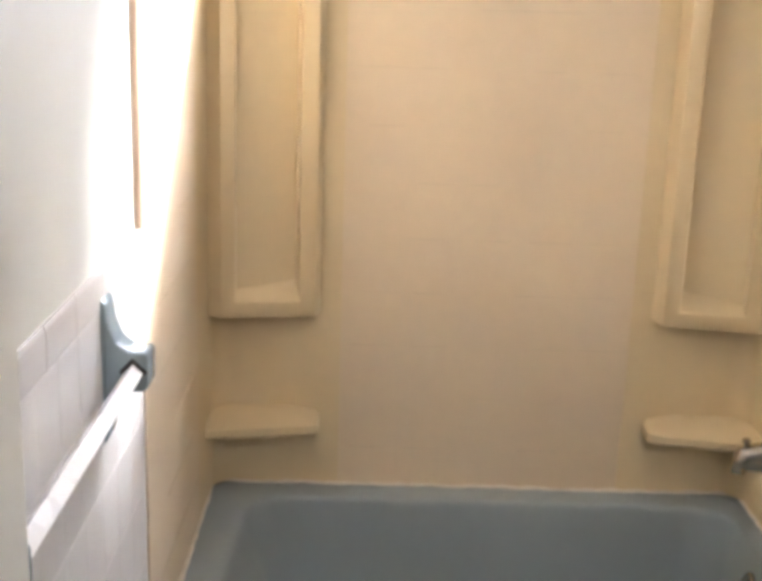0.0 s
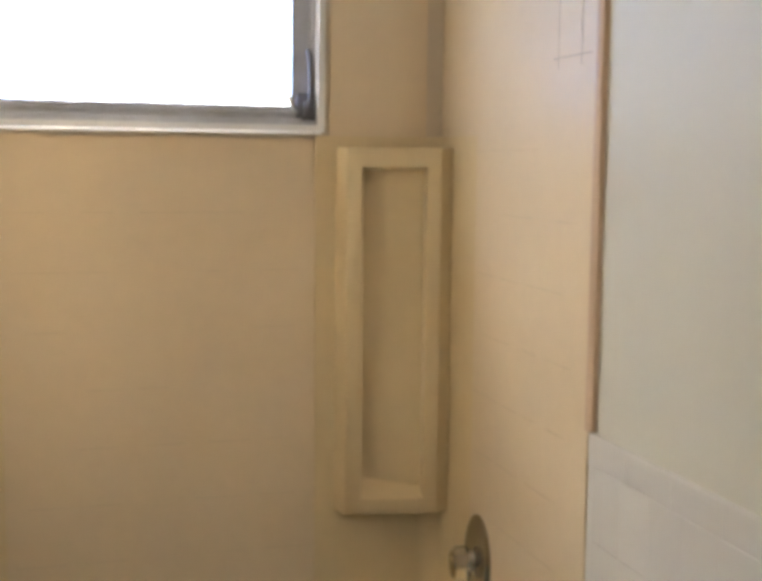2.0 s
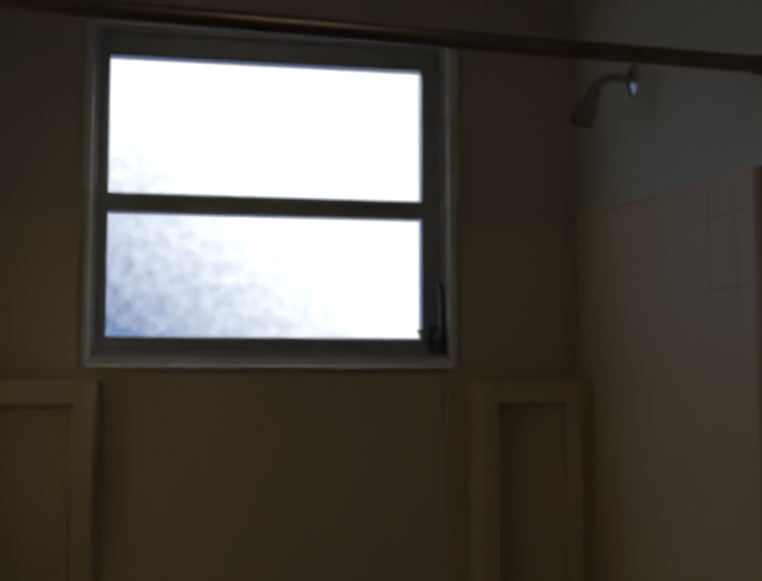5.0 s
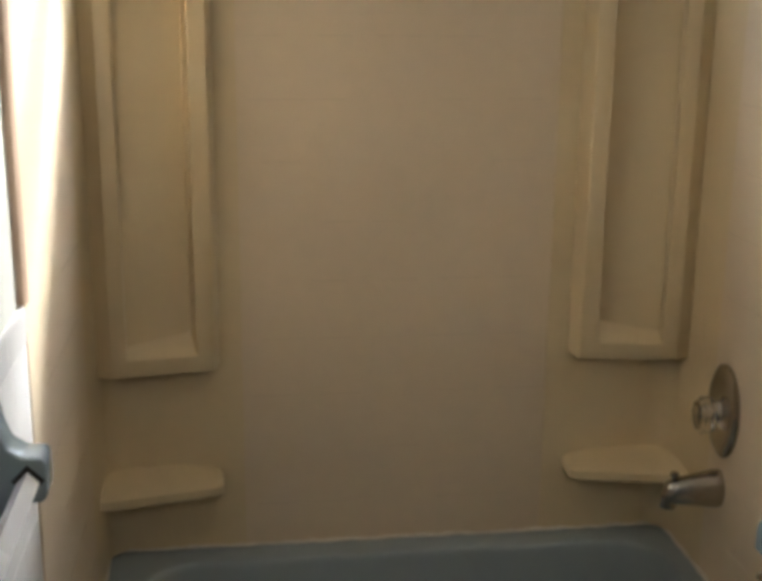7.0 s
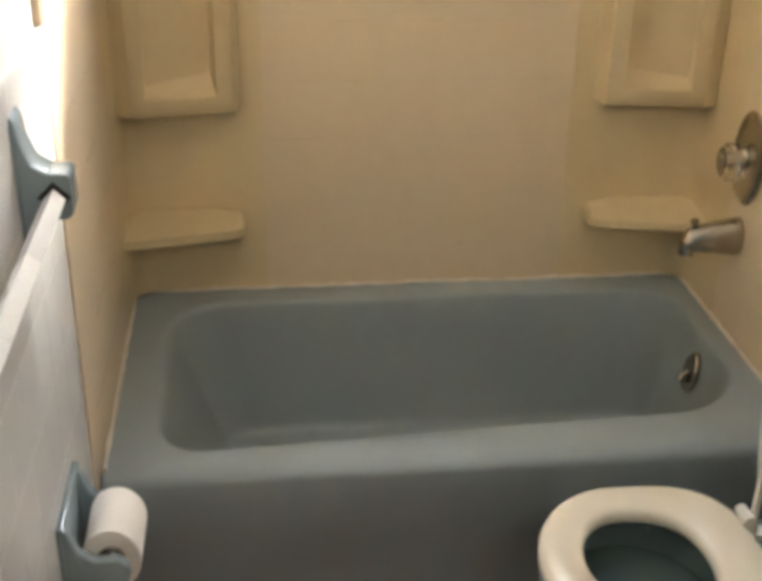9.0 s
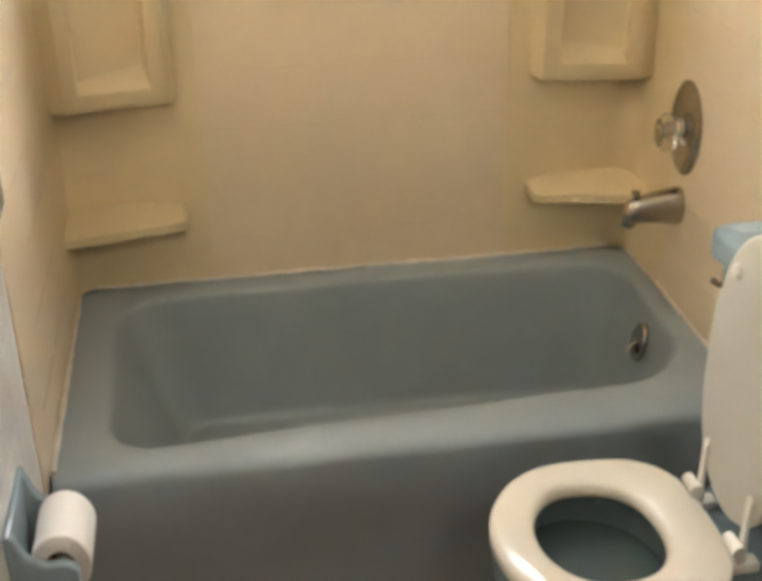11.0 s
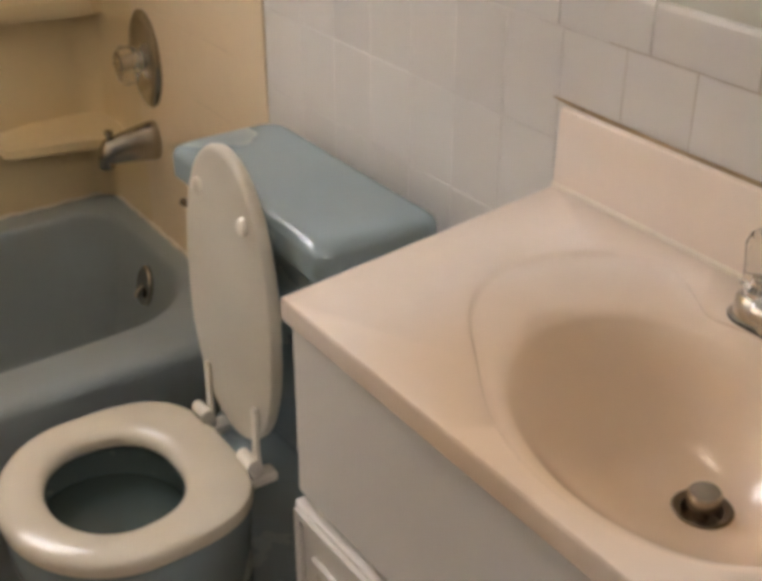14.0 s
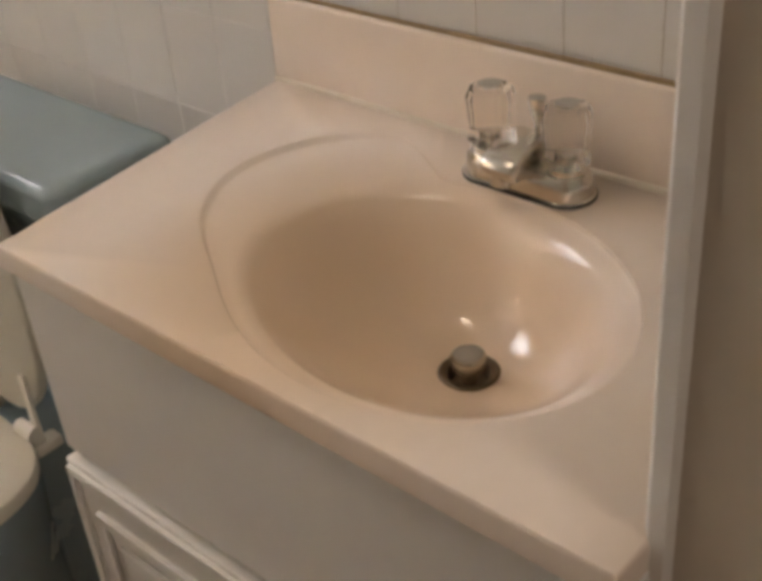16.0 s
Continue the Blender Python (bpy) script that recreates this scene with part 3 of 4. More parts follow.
part("stem", turned((VC[0] - 0.014, VC[1], VC[2]), (-1, 0, 0), [(0, 0.020), (0.012, 0.018), (0.016, 0.012), (0.050, 0.012), (0.050, 0.001)], 24, 1.25), CHROME, valve, smooth=35)
part("knob", turned((VC[0] - 0.022, VC[1], VC[2] - 0.006), (-1, 0, 0), [(0, 0.018), (0.004, 0.030), (0.030, 0.033), (0.040, 0.028), (0.042, 0.010), (0.042, 0.001)], 20, 1.25, flutes=0.10), ACRYLIC, valve, "clear fluted acrylic knob", smooth=20)

spout = thing("tub_spout", "worn nickel tub spout below the shower valve", "tub spout")
rings = []
for d, ru, rz, drop in ((0.0, 0.032, 0.043, 0), (0.008, 0.033, 0.044, 0), (0.02, 0.031, 0.042, 0.0), (0.06, 0.027, 0.036, -0.001), (0.10, 0.023, 0.030, -0.003), (0.115, 0.021, 0.028, -0.006), (0.124, 0.016, 0.024, -0.012), (0.127, 0.004, 0.010, -0.016)):
    rings.append(disc_ring((W - 0.0085 - d, -0.305, 0.668 + drop), (0, 1, 0), (0, 0, 1), ru, rz, 24))
part("body", loft(rings), NICKEL, spout, smooth=50)
part("lip", turned((W - 0.123, -0.305, 0.655), (0, 0, -1), [(0, 0.017), (0.022, 0.018), (0.026, 0.016), (0.024, 0.012), (0.01, 0.001)], 20), NICKEL, spout, smooth=40)
part("diverter_knob", turned((W - 0.112, -0.305, 0.690), (0, 0, 1), [(0, 0.006), (0.010, 0.006), (0.012, 0.010), (0.020, 0.009), (0.021, 0.001)], 16), NICKEL, spout, smooth=40)

shower = thing("wall_shower", "small chrome shower head on a bent arm", "shower head")
part("flange", turned((W - 0.0005, -0.325, 2.398), (-1, 0, 0), [(0, 0.028), (0.004, 0.028), (0.010, 0.018), (0.012, 0.001)], 24, 1.25), CHROME, shower, smooth=35)
part("arm", tube([(W - 0.006, -0.325, 2.398), (W - 0.040, -0.325, 2.403), (W - 0.066, -0.325, 2.398), (W - 0.082, -0.325, 2.384), (W - 0.090, -0.325, 2.370)], 0.0095), NICKEL, shower, smooth=50)
part("head", turned((W - 0.087, -0.325, 2.376), (-0.42, 0, -1), [(0, 0.012), (0.016, 0.015), (0.022, 0.013), (0.038, 0.020), (0.070, 0.025), (0.080, 0.025), (0.082, 0.020), (0.080, 0.001)], 24), NICKEL, shower, smooth=35)

rod = thing("shower_curtain_rod", "brownish metal shower curtain rod between the side walls", "curtain rod")
part("tube", tube([(0.004, -0.845, 2.318), (W - 0.004, -0.845, 2.285)], 0.0145, 20), ROD, rod, smooth=60)
for s, x in ((1, 0.0005), (-1, W - 0.0005)):
    part("end_socket", turned((x, -0.845, 2.318 if s > 0 else 2.285), (s, 0, 0), [(0, 0.0175), (0.004, 0.0175), (0.006, 0.0162), (0.022, 0.0162), (0.022, 0.001)], 20), ROD, rod, smooth=35)

# ---- toilet ----


def egg(cx, cy, front, back, half, n=48, square=2.0):
    pts = []
    for i in range(n):
        t = 2 * math.pi * i / n
        c, s = math.cos(t), math.sin(t)
        p = 2.0 if c < 0 else square
        x = (front if c < 0 else back) * math.copysign(abs(c) ** (2 / p), c)
        y = half * math.copysign(abs(s) ** (2 / p), s)
        pts.append((cx + x, cy + y))
    return pts


def toilet():
    toilet = thing("toilet", "blue porcelain toilet with a cream seat and raised lid", "toilet")
    CX, CY = 0.872, -1.166
    # bowl
    prof = ((0.0, 0.10, 0.24, 0.10), (0.03, 0.10, 0.24, 0.095), (0.12, 0.085, 0.22, 0.085), (0.22, 0.09, 0.21, 0.10), (0.34, 0.125, 0.20, 0.135), (0.43, 0.150, 0.20, 0.160), (0.470, 0.154, 0.20, 0.164), (0.486, 0.148, 0.198, 0.158))
    rings = [[Vector((x, y, z)) for x, y in egg(CX, CY, f, b, h, 48, 2.6)] for z, f, b, h in prof]
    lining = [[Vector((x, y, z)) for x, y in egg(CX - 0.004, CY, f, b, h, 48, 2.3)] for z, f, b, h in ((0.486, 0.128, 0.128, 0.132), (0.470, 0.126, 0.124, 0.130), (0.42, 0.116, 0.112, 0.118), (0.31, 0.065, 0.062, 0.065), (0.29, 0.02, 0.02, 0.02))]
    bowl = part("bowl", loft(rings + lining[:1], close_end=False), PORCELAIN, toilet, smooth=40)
    # shade below the seat is put into the lining's colour, with the stains
    part("lining", loft(lining, close_start=False), BOWL, bowl, "inside of the bowl, darkened for shade and water stains", smooth=40)
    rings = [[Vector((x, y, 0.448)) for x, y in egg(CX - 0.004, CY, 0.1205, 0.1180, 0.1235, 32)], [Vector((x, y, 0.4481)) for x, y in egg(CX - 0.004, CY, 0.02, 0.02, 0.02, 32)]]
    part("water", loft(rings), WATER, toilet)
    # deck behind the bowl that carries the hinges and the tank
    plan = [(1.000, -0.075), (1.060, -0.080), (1.160, -0.148), (W - 0.055, -0.165), (W - 0.055, 0.165), (1.160, 0.148), (1.060, 0.080), (1.000, 0.075)]
    rings = []
    for z, k, dx in ((0.0, 0.70, 0.02), (0.20, 0.62, 0.02), (0.34, 0.80, 0.01), (0.44, 0.96, 0.0), (0.482, 1.0, 0.0), (0.492, 0.985, 0.0), (0.496, 0.94, 0.004)):
        rings.append([Vector((x + dx if x < 1.1 else x, CY + y * k, z)) for x, y in plan])
    part("deck", loft(rings), PORCELAIN, toilet, "blue porcelain shelf behind the bowl", smooth=35)
    # seat
    rings = []
    for d, z in ((0.004, 0.500), (0.009, 0.503), (0.010, 0.515), (0.007, 0.524), (-0.001, 0.528), (-0.024, 0.530), (-0.047, 0.528), (-0.055, 0.524), (-0.060, 0.516), (-0.060, 0.506), (-0.056, 0.500)):
        f, b, h = 0.150 + d, 0.180 + d, 0.172 + d
        rings.append([Vector((x, y, z)) for x, y in egg(CX, CY, f, b * (1.0 if d > -0.02 else 0.86), h, 64, 3.2 if d > -0.02 else 2.4)])
    rings.append(rings[0])
    part("seat", loft(rings, False, False), SEAT, toilet, "cream enamelled seat ring", smooth=45)
    # lid, raised
    hx, hz = 1.082, 0.546
    lean = radians(0.5)
    def on_lid(u, v, w):
        """u up along the lid, v across, w towards its underside."""
        return Vector((hx + u * math.sin(lean) - w * math.cos(lean), CY - 0.011 + v, hz + u * math.cos(lean) + w * math.sin(lean)))
    outline = []
    for i in range(56):
        t = 2 * math.pi * i / 56
        c, s = math.cos(t), math.sin(t)
        p = 2.05 if c > 0 else 2.7
        outline.append((0.224 + 0.232 * math.copysign(abs(c) ** (2 / p), c), 0.127 * math.copysign(abs(s) ** (2 / 2.1), s)))
    rings = []
    for k, w in ((0.965, -0.012), (0.99, -0.009), (1.0, -0.002), (1.0, 0.002), (0.985, 0.007), (0.96, 0.008)):
        rings.append([on_lid(0.224 + (u - 0.224) * k, v * k, w) for u, v in outline])
    lid = part("lid", loft(rings), LID, toilet, "raised cream lid seen from its underside", smooth=50)
    for u, v in ((0.378, 0.066), (0.366, -0.066)):
        part("bumper", turned(on_lid(u, v, 0.008), (-math.cos(lean), 0, math.sin(lean)), [(0, 0.011), (0.006, 0.010), (0.009, 0.006), (0.009, 0.0005)], 16, 1.2), WHITE_PLASTIC, lid, smooth=40)
    for v in (0.075, -0.075):
        y = CY - 0.014 + v
        hinge = part("hinge", box(1.052, 1.096, y - 0.015, y + 0.013, 0.4962, 0.514, 0.005), WHITE_PLASTIC, toilet, "white plastic hinge", smooth=40)
        part("post", box(1.054, 1.074, y - 0.011, y + 0.009, 0.512, 0.530, 0.004), WHITE_PLASTIC, hinge, smooth=40)
        part("pin", tube([(1.058, y - 0.014, 0.537), (1.058, y + 0.026, 0.537)], [0.0115, 0.0105], 14), WHITE_PLASTIC, hinge, smooth=40)
        part("strap", loft([[on_lid(u, v - q, 0.009), on_lid(u, v + q, 0.009), on_lid(u, v + q, 0.015), on_lid(u, v - q, 0.015)] for u, q in ((-0.012, 0.009), (0.015, 0.0065), (0.054, 0.0065), (0.074, 0.0075), (0.080, 0.004))]), WHITE_PLASTIC, hinge)
    # tank
    tx0, tx1, ty0, ty1 = 1.124, W - 0.050, -1.366, -0.922
    rings = [[Vector((x, y, z)) for x, y in rounded(tx0 + a, tx1, ty0 + a, ty1 - a, 0.03, 5)] for z, a in ((0.500, 0.030), (0.515, 0.016), (0.86, 0.010), (0.866, 0.010))]
    part("tank", loft(rings), PORCELAIN, toilet, smooth=40)
    rings = [[Vector((x, y, z)) for x, y in rounded(tx0 - 0.008 + a, tx1 + 0.006 - a, ty0 - 0.006 + a, ty1 + 0.006 - a, 0.03, 5)] for z, a in ((0.866, 0.006), (0.868, 0.0), (0.900, 0.0), (0.908, 0.003), (0.914, 0.012), (0.917, 0.024), (0.917, 0.06))]
    part("tank_lid", loft(rings), PORCELAIN, toilet, smooth=40)
    part("flush_lever", tube([(tx0 + 0.012, -0.990, 0.838), (tx0 - 0.006, -0.990, 0.838), (tx0 - 0.010, -0.984, 0.837), (tx0 - 0.010, -0.970, 0.835)], [0.008, 0.007, 0.006, 0.007]), BRONZE, toilet, "tarnished dark flush lever", smooth=40)
    return toilet


toilet()

# ---- vanity ----
CT = 1.020        # top of the counter
V0F, V0B = -1.602, -1.545   # end of the counter at its front and back
BX, BY = 1.108, -1.962      # middle of the basin
DX, DY = 1.138, -1.977      # its drain


def vanity():
    cab = thing("vanity_cabinet", "white painted vanity cabinet with panelled doors", "vanity cabinet")
    fx = 0.946
    part("end_panel", prism([(fx, -1.618), (W - 0.006, -1.570), (W - 0.006, -1.584), (fx, -1.632)], "z", 0.085, CT - 0.0255), CABINET, cab)
    part("end_panel", box(fx, W - 0.006, FRONT + 0.002, FRONT + 0.016, 0.085, CT - 0.0255), CABINET, cab)
    part("front_rail", box(fx, fx + 0.016, FRONT + 0.016, -1.634, CT - 0.10, CT - 0.0255), CABINET, cab)
    part("front_frame", framed_slab((FRONT + 0.016, -1.634, 0.085, CT - 0.10), (FRONT + 0.05, -1.68, 0.13, 0.74), "x", fx, fx + 0.016), CABINET, cab)
    part("bottom_shelf", box(fx + 0.016, W - 0.006, FRONT + 0.016, -1.634, 0.085, 0.10), CABINET, cab)
    part("toe_kick", box(fx + 0.06, W - 0.01, FRONT + 0.01, -1.62, 0.0, 0.084), DARK, cab)
    part("false_drawer", box(fx - 0.010, fx - 0.001, FRONT + 0.012, -1.616, 0.786, CT - 0.027, 0.002), CABINET, cab)
    half = (FRONT + 0.012 - 1.616) / 2
    for y0, y1 in ((half + 0.002, -1.616), (FRONT + 0.012, half - 0.002)):
        door = part("door", box(fx - 0.016, fx - 0.001, y0, y1, 0.11, 0.776, 0.003), CABINET, cab)
        part("moulding", framed_slab((y0 + 0.006, y1 - 0.006, 0.116, 0.770), (y0 + 0.016, y1 - 0.016, 0.126, 0.760), "x", fx - 0.021, fx - 0.016), CABINET, door)
        part("moulding", framed_slab((y0 + 0.040, y1 - 0.040, 0.158, 0.724), (y0 + 0.052, y1 - 0.052, 0.170, 0.712), "x", fx - 0.022, fx - 0.016), CABINET, door)
        part("raised_panel", box(fx - 0.021, fx - 0.016, y0 + 0.068, y1 - 0.068, 0.186, 0.694, 0.004), CABINET, door)
    return cab


vanity()

counter = thing("sink_counter", "cream cultured marble vanity top with a moulded oval basin", "sink counter")
def counter_mesh():
    n = 112
    x0, x1 = 0.932, W - 0.0015
    def edge(t):
        """Point of the counter's outline in the direction t from the basin."""
        c, s = math.cos(t), math.sin(t)
        best = 9.0
        for (ax, ay), (bx, by) in (((x0, V0F), (x1, V0B)), ((x1, V0B), (x1, FRONT + 0.003)), ((x1, FRONT + 0.003), (x0, FRONT + 0.003)), ((x0, FRONT + 0.003), (x0, V0F))):
            ex, ey = bx - ax, by - ay
            det = c * -ey + s * ex
            if abs(det) < 1e-9:
                continue
            k = ((ax - BX) * -ey + (ay - BY) * ex) / det
            m = (c * (ay - BY) - s * (ax - BX)) / det
            if k > 0 and -1e-6 <= m <= 1 + 1e-6:
                best = min(best, k)
        return BX + c * best, BY + s * best
    ts = [2 * math.pi * i / n for i in range(n)]
    for cx, cy in ((x0, V0F), (x1, V0B), (x1, FRONT + 0.003), (x0, FRONT + 0.003)):
        want = math.atan2(cy - BY, cx - BX) % (2 * math.pi)
        i = min(range(n), key=lambda k: abs(ts[k] - want))
        ts[i] = want
    out = [edge(t) for t in ts]
    def inward(k):
        return [((x - BX) * k + BX, (y - BY) * k + BY) for x, y in out]
    def inner(t):
        """Distance of the basin's edge from its middle."""
        return 1 / math.hypot(math.sin(t - 1.31) / 0.134, math.cos(t - 1.31) / (0.186 if math.cos(t - 1.31) > 0 else 0.174))
    def ledge(t):
        """Distance of the pressed ledge behind the basin; it fades out before the faucet deck and along the front."""
        c, q = math.cos(t), math.sin(t)
        u, w = (BX - 1.178) / 0.150, (BY + 1.872) / 0.192
        a, b, k = (c / 0.150) ** 2 + (q / 0.192) ** 2, u * c / 0.150 + w * q / 0.192, u * u + w * w - 1
        far = (-b + math.sqrt(b * b - a * k)) / a
        ang = math.degrees(math.atan2(q, c))
        fade = max(0.0, min(1.0, (ang - 33) / 14)) if ang < 90 else 1.0
        fade = max(0.0, (-100 - ang) / 80) if ang < -100 else 0.0 if ang < 33 else fade
        near = inner(t) + 0.010
        step = (far - near + math.hypot(far - near, 0.035)) / 2
        return near + step * fade * fade * (3 - 2 * fade)
    def around(dist, z):
        return [Vector((BX + math.cos(t) * dist(t), BY + math.sin(t) * dist(t), z)) for t in ts]
    rings = [[Vector((x, y, CT - 0.025)) for x, y in inward(0.93)], [Vector((x, y, CT - 0.025)) for x, y in out], [Vector((x, y, CT - 0.005)) for x, y in out],
             [Vector((x, y, CT - 0.0015)) for x, y in inward(0.997)], [Vector((x, y, CT)) for x, y in inward(0.991)]]
    for k, z in ((1.0, 0.0), (0.96, 0.0007), (0.91, 0.0032), (0.86, 0.0038), (0.40, 0.0046), (0.15, 0.0060)):
        rings.append(around(lambda t: inner(t) + 0.006 + (ledge(t) - inner(t)) * k, CT - z))
    for k, z, m in ((1.01, 0.0085, 0.0), (0.97, 0.0135, 0.0), (0.91, 0.0235, 0.03), (0.83, 0.038, 0.12), (0.72, 0.057, 0.30), (0.58, 0.076, 0.54), (0.42, 0.092, 0.78), (0.26, 0.102, 0.93)):
        rings.append([Vector((BX + (DX - BX) * m + math.cos(t) * inner(t) * k, BY + (DY - BY) * m + math.sin(t) * inner(t) * k, CT - z)) for t in ts])
    for r, z in ((0.0235, 0.1060), (0.022, 0.17)):
        rings.append([Vector((DX + math.cos(t) * r, DY + math.sin(t) * r, CT - z)) for t in ts])
    return loft(rings, close_start=False)
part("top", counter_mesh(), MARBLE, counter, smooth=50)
part("backsplash", prism([(V0B, CT - 0.002), (FRONT + 0.003, CT - 0.002), (FRONT + 0.003, CT + 0.097), (V0B - 0.004, CT + 0.097)], "x", W - 0.022, W - 0.0055, 0.004, 2), MARBLE, counter, smooth=40)
drain = part("drain", turned((DX, DY, CT - 0.1060), (0, 0, 1), [(-0.03, 0.012), (0.0, 0.0235), (0.002, 0.0275), (0.0035, 0.0255), (0.001, 0.019), (-0.012, 0.017), (-0.014, 0.001)], 32), BRONZE, counter, "tarnished drain with a raised stopper", smooth=35)
part("stopper", turned((DX, DY, CT - 0.1175), (0, 0, 1), [(0, 0.006), (0.014, 0.008), (0.019, 0.0150), (0.030, 0.0155), (0.033, 0.0135), (0.0328, 0.001)], 24), NICKEL, drain, smooth=35)
part("seam_bead", tube([(W - 0.0225, V0B - 0.003 - k * 0.07, CT + 0.0012 + 0.0005 * (k % 2)) for k in range(11)], [0.0034 if k % 3 else 0.0028 for k in range(11)], 8), CAULK, counter, "white caulk seam", smooth=60)
tagged(structure("trim", tube([(W - 0.008, V0B + 0.020, CT + 0.100), (W - 0.009, V0B - 0.002, CT + 0.099), (W - 0.012, V0B - 0.15, CT + 0.098), (W - 0.012, -1.95, CT + 0.0985), (W - 0.012, FRONT + 0.004, CT + 0.098)], [0.0015, 0.0022, 0.0026, 0.0036, 0.0030], 8), OLD_CAULK, "brown stained caulk line above the backsplash", "caulk"))


def faucet():
    f = thing("sink_faucet", "chrome centreset sink faucet with clear acrylic knobs", "faucet")
    FX, FY, L = 1.288, -1.934, 0.041
    rings = []
    for z, g in ((0.0005, 0.003), (0.003, 0.003), (0.004, 0.0), (0.020, -0.001), (0.025, -0.004), (0.027, -0.010)):
        rings.append([Vector((x, y, CT + z)) for x, y in rounded(FX - 0.024 - g, FX + 0.024 + g, FY - L - 0.024 - g, FY + L + 0.024 + g, 0.0235 + g, 8)])
    part("base", loft(rings), CHROME, f, smooth=35)
    part("gasket", prism(rounded(FX - 0.028, FX + 0.028, FY - L - 0.028, FY + L + 0.028, 0.0275, 8), "z", CT + 0.0002, CT + 0.0026), DARK, f)
    side = [(FX + 0.019, 0.018), (FX + 0.018, 0.046), (FX + 0.006, 0.052), (FX - 0.026, 0.050), (FX - 0.046, 0.044), (FX - 0.052, 0.037), (FX - 0.051, 0.026), (FX - 0.040, 0.022), (FX - 0.020, 0.019)]
    sp = part("spout", prism([(x, CT + z) for x, z in side], "y", FY - 0.0195, FY + 0.0195, 0.0055, 3), CHROME, f, smooth=50)
    part("aerator", turned((FX - 0.041, FY, CT + 0.030), (0, 0, -1), [(0, 0.010), (0.012, 0.010), (0.012, 0.001)], 18), CHROME, sp, smooth=35)
    part("lift_rod", turned((FX + 0.014, FY, CT + 0.030), (0, 0, 1), [(0, 0.003), (0.026, 0.003), (0.031, 0.005), (0.046, 0.0085), (0.050, 0.008), (0.051, 0.001)], 16), CHROME, f, smooth=35)
    for s in (1, -1):
        stem = part("stem", turned((FX, FY + s * L, CT + 0.020), (0, 0, 1), [(0, 0.018), (0.010, 0.017), (0.014, 0.010), (0.026, 0.008), (0.027, 0.001)], 20), CHROME, f, smooth=35)
        part("knob", turned((FX, FY + s * L, CT + 0.030), (0, 0, 1), [(0, 0.017), (0.005, 0.0215), (0.009, 0.0215), (0.011, 0.019), (0.026, 0.0205), (0.048, 0.0228), (0.055, 0.020), (0.057, 0.013), (0.055, 0.001)], 24, flutes=0.07), ACRYLIC, stem, "clear fluted acrylic knob", smooth=20)
        part("cap", turned((FX, FY + s * L, CT + 0.0875), (0, 0, 1), [(0, 0.011), (0.002, 0.0105), (0.003, 0.001)], 16), CHROME, stem)
    return f


faucet()

# ---- towel bar and paper holder on the tiled wall ----


def towel_bar():
    bar = thing("towel_bar", "white square towel bar in grey-blue ceramic brackets", "towel bar")
    for y in (-1.085, -1.705):
        out = [(0.006, 0.998), (0.012, 1.006), (0.024, 1.060), (0.038, 1.080), (0.067, 1.082), (0.074, 1.090), (0.074, 1.136), (0.069, 1.143), (0.046, 1.143), (0.028, 1.155), (0.018, 1.182), (0.014, 1.212), (0.006, 1.220)]
        b = part("bracket", prism(out, "y", y - 0.027, y + 0.027, 0.004, 2), CERAMIC, bar, "grey-blue glazed ceramic bracket", smooth=40)
        s = -1 if y > -1.4 else 1
        q = y + s * 0.0272
        part("socket", loft([[Vector((0.052 + a, q + s * d, 1.113 + c)) for a, c in ((-k, 0), (0, k), (k, 0), (0, -k))] for k, d in ((0.021, 0.0), (0.019, 0.0012))]), DARK, b)
    k = 0.0145
    part("bar", loft([[Vector((0.052 + a, y, 1.111 + c)) for a, c in ((-k, 0), (0, k), (k, 0), (0, -k))] for y in (-1.114, -1.676)]), BAR_WHITE, bar, "white square bar")
    return bar


towel_bar()


def paper_holder():
    h = thing("toilet_paper_holder", "grey-blue ceramic paper holder on the tiled wall", "paper holder")
    part("plate", box(0.0058, 0.018, -1.160, -0.985, 0.470, 0.632, 0.005), CERAMIC, h, smooth=40)
    for y in (-1.150, -1.004):
        out = [(0.012, 0.478), (0.030, 0.486), (0.050, 0.510), (0.094, 0.522), (0.104, 0.536), (0.102, 0.560), (0.088, 0.572), (0.056, 0.572), (0.034, 0.588), (0.026, 0.612), (0.022, 0.626), (0.012, 0.628)]
        part("arm", prism(out, "y", y - 0.010, y + 0.010, 0.004, 2), CERAMIC, h, smooth=40)
    part("roller", tube([(0.075, -1.141, 0.548), (0.075, -1.013, 0.548)], 0.010), WHITE_PLASTIC, h, smooth=40)
    return h


paper_holder()
roll = thing("toilet_paper_roll", "part-used white toilet paper roll on its holder", "toilet paper")
RC, RY = (0.075, 0.551), (-1.133, -1.022)
rings = []
for y, r in ((RY[0], 0.0215), (RY[0], 0.041), (RY[0] + 0.002, 0.043), (RY[1] - 0.002, 0.043), (RY[1], 0.041), (RY[1], 0.0215)):
    rings.append(disc_ring((RC[0], y, RC[1]), (1, 0, 0), (0, 0, 1), r, r * 1.25, 40))
rings.append(rings[0])
part("paper", loft(rings, False, False), PAPER, roll, smooth=40)
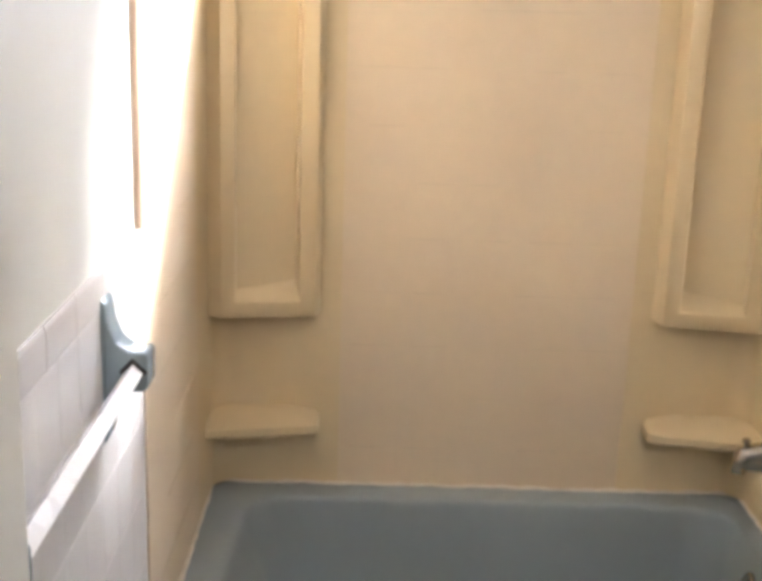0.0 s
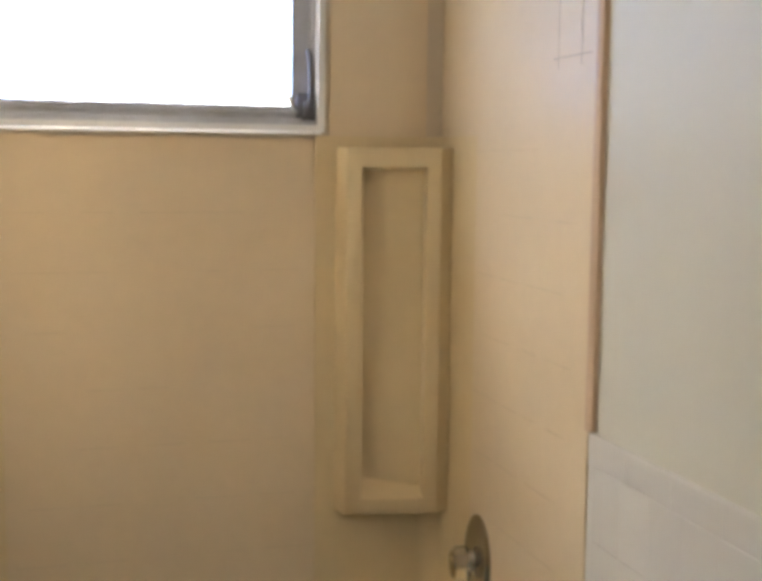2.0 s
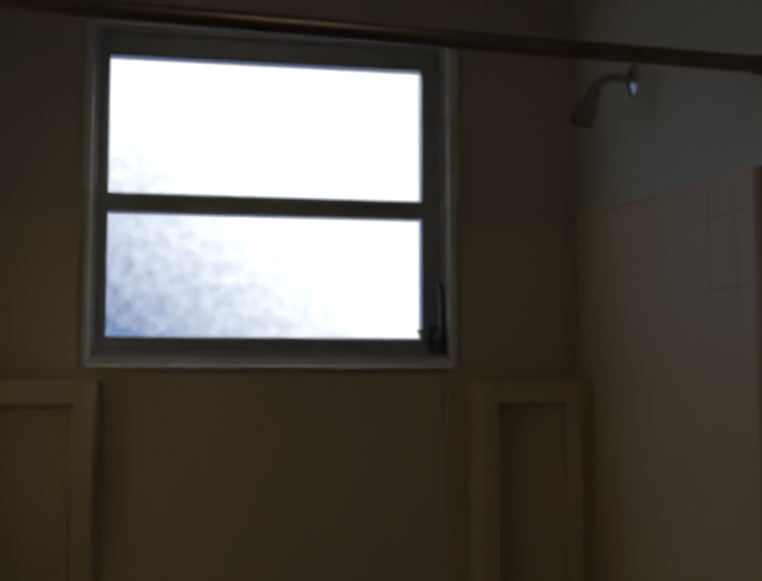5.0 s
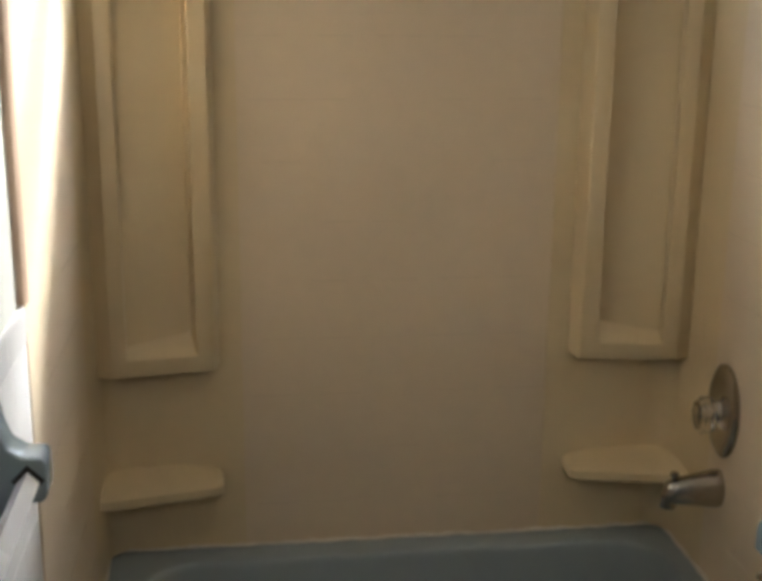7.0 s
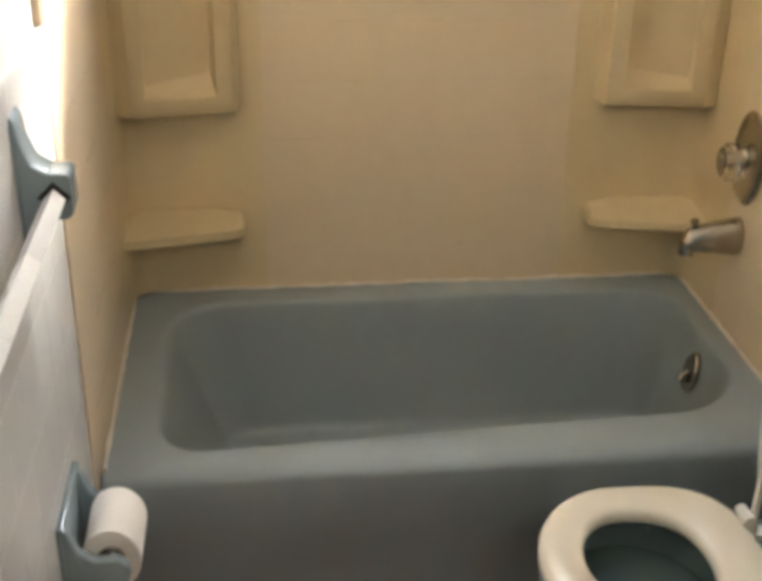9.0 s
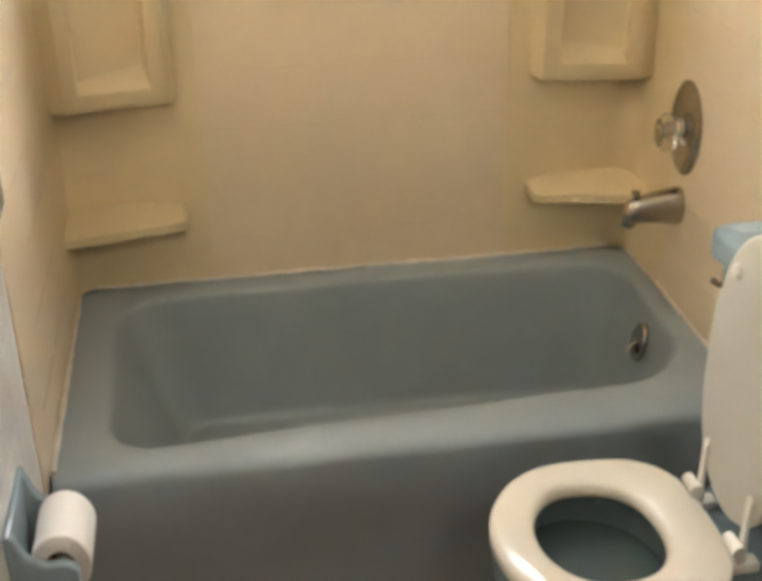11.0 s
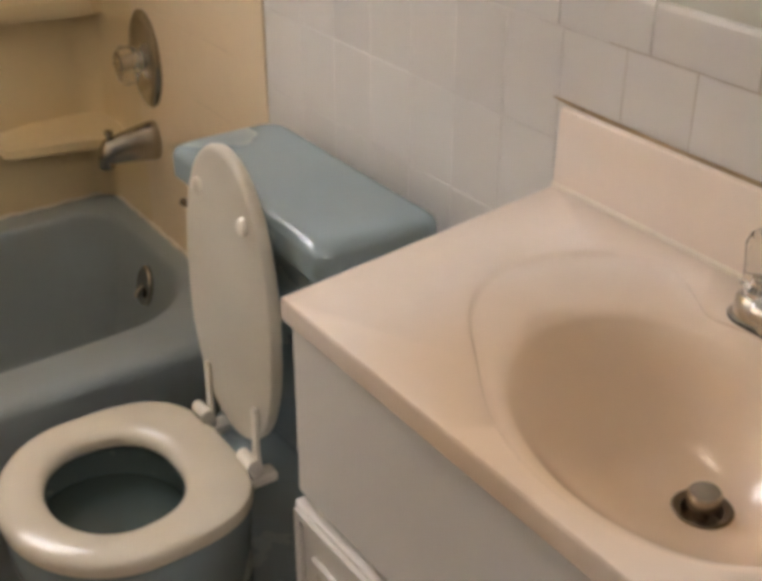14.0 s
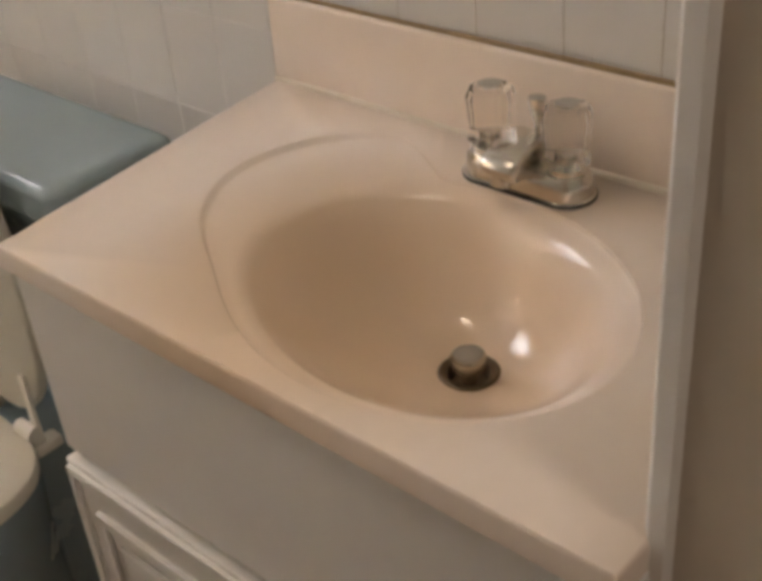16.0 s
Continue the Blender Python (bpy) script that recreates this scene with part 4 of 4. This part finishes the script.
rings = [disc_ring((RC[0], y, RC[1]), (1, 0, 0), (0, 0, 1), r, r * 1.25, 32) for y, r in ((RY[0] - 0.001, 0.0198), (RY[0] - 0.001, 0.0214), (RY[1] + 0.001, 0.0214), (RY[1] + 0.001, 0.0198))]
rings.append(rings[0])
part("core", loft(rings, False, False), CARD, roll, smooth=40)

# ---- lamps that light the place from above ----
lamp = thing("ceiling_light", "round frosted glass ceiling light with a white rim", "ceiling light")
part("rim", turned((0.66, -1.45, TOP), (0, 0, -1), [(0, 0.17), (0.02, 0.17), (0.025, 0.16), (0.025, 0.001)], 40), CABINET, lamp, smooth=35)
part("shade", turned((0.66, -1.45, TOP - 0.025), (0, 0, -1), [(0, 0.15), (0.015, 0.148), (0.035, 0.12), (0.045, 0.07), (0.048, 0.001)], 40), LAMP_GLASS, lamp, smooth=50)

# ---- wall and floor tiles, last ----
PY, PZ = 0.0992, 0.1345


def tile_mesh(name, dy, dz, t, bev=0.0012):
    rings = []
    for x, g in ((0, 0), (t - bev, 0), (t, bev)):
        rings.append([Vector((x, p * (dy / 2 - g), q * (dz / 2 - g))) for p, q in ((-1, -1), (1, -1), (1, 1), (-1, 1))])
    bm = loft(rings)
    bmesh.ops.recalc_face_normals(bm, faces=bm.faces)
    me = bpy.data.meshes.new(name)
    bm.to_mesh(me)
    bm.free()
    me.materials.append(TILE)
    return me


FULL = tile_mesh("tile", PY - 0.0009, PZ - 0.0009, 0.0045, 0.0007)
bm = prism([(0, CAP0 + 0.001), (0.0046, CAP0 + 0.001), (0.0052, CAP0 + 0.006), (0.0060, CAP1 - 0.016), (0.0056, CAP1 - 0.006), (0.0036, CAP1), (0, CAP1)], "y", -0.0695, 0.0695)
bmesh.ops.recalc_face_normals(bm, faces=bm.faces)
CAP = bpy.data.meshes.new("cap_tile")
bm.to_mesh(CAP)
bm.free()
CAP.materials.append(TILE)
for name, s, x, stop in (("tile_field_left", 1, 0.0, FRONT), ("tile_field_right", -1, W, FRONT)):
    field = structure(name, box(x + s * 0.0004, x + s * 0.0055, FRONT + 0.002, EDGE - 0.002, 0.0, CAP1 - 0.004), GROUT, "white glazed wall tile with a rounded cap course", "wall tile")
    if s < 0:
        part("stained_grout", box(x - 0.0055, x - 0.0058, FRONT + 0.003, -1.60, CT + 0.09, CAP1 - 0.006), STAINED, field, "brown stained grout")
    turn = Matrix.Rotation(0 if s > 0 else math.pi, 4, "Z")
    y_first = -1.629 + 8 * PY + PY / 2
    for j in range(9):
        z = CAP0 - PZ / 2 - j * PZ
        for i in range(16):
            y = y_first - i * PY
            if y + PY / 2 > EDGE - 0.002 or y - PY / 2 < FRONT + 0.002:
                continue
            if s < 0 and y + PY / 2 < -1.56 and z < 0.98:
                continue
            tile = new("tile", FULL)
            tile.parent = field
            tile.matrix_basis = Matrix.Translation((x + s * 0.0022, y, z)) @ turn
    for i in range(10):
        y = EDGE - 0.003 - 0.0702 - i * 0.1412
        if y - 0.07 < FRONT:
            continue
        cap = new("cap_tile", CAP)
        cap.parent = field
        cap.matrix_basis = Matrix.Translation((x + s * 0.0022, y, 0)) @ turn
FT = tile_mesh("floor_tile", 0.098, 0.098, 0.006)
FT.materials.clear()
FT.materials.append(FLOOR)
ground = bpy.data.objects["floor"]
for i in range(14):
    for j in range(15):
        t = new("floor_tile", FT)
        t.parent = ground
        t.matrix_basis = Matrix.Translation((0.05 + i * 0.1, -0.80 - j * 0.1, -0.006)) @ Matrix.Rotation(-math.pi / 2, 4, "Y")
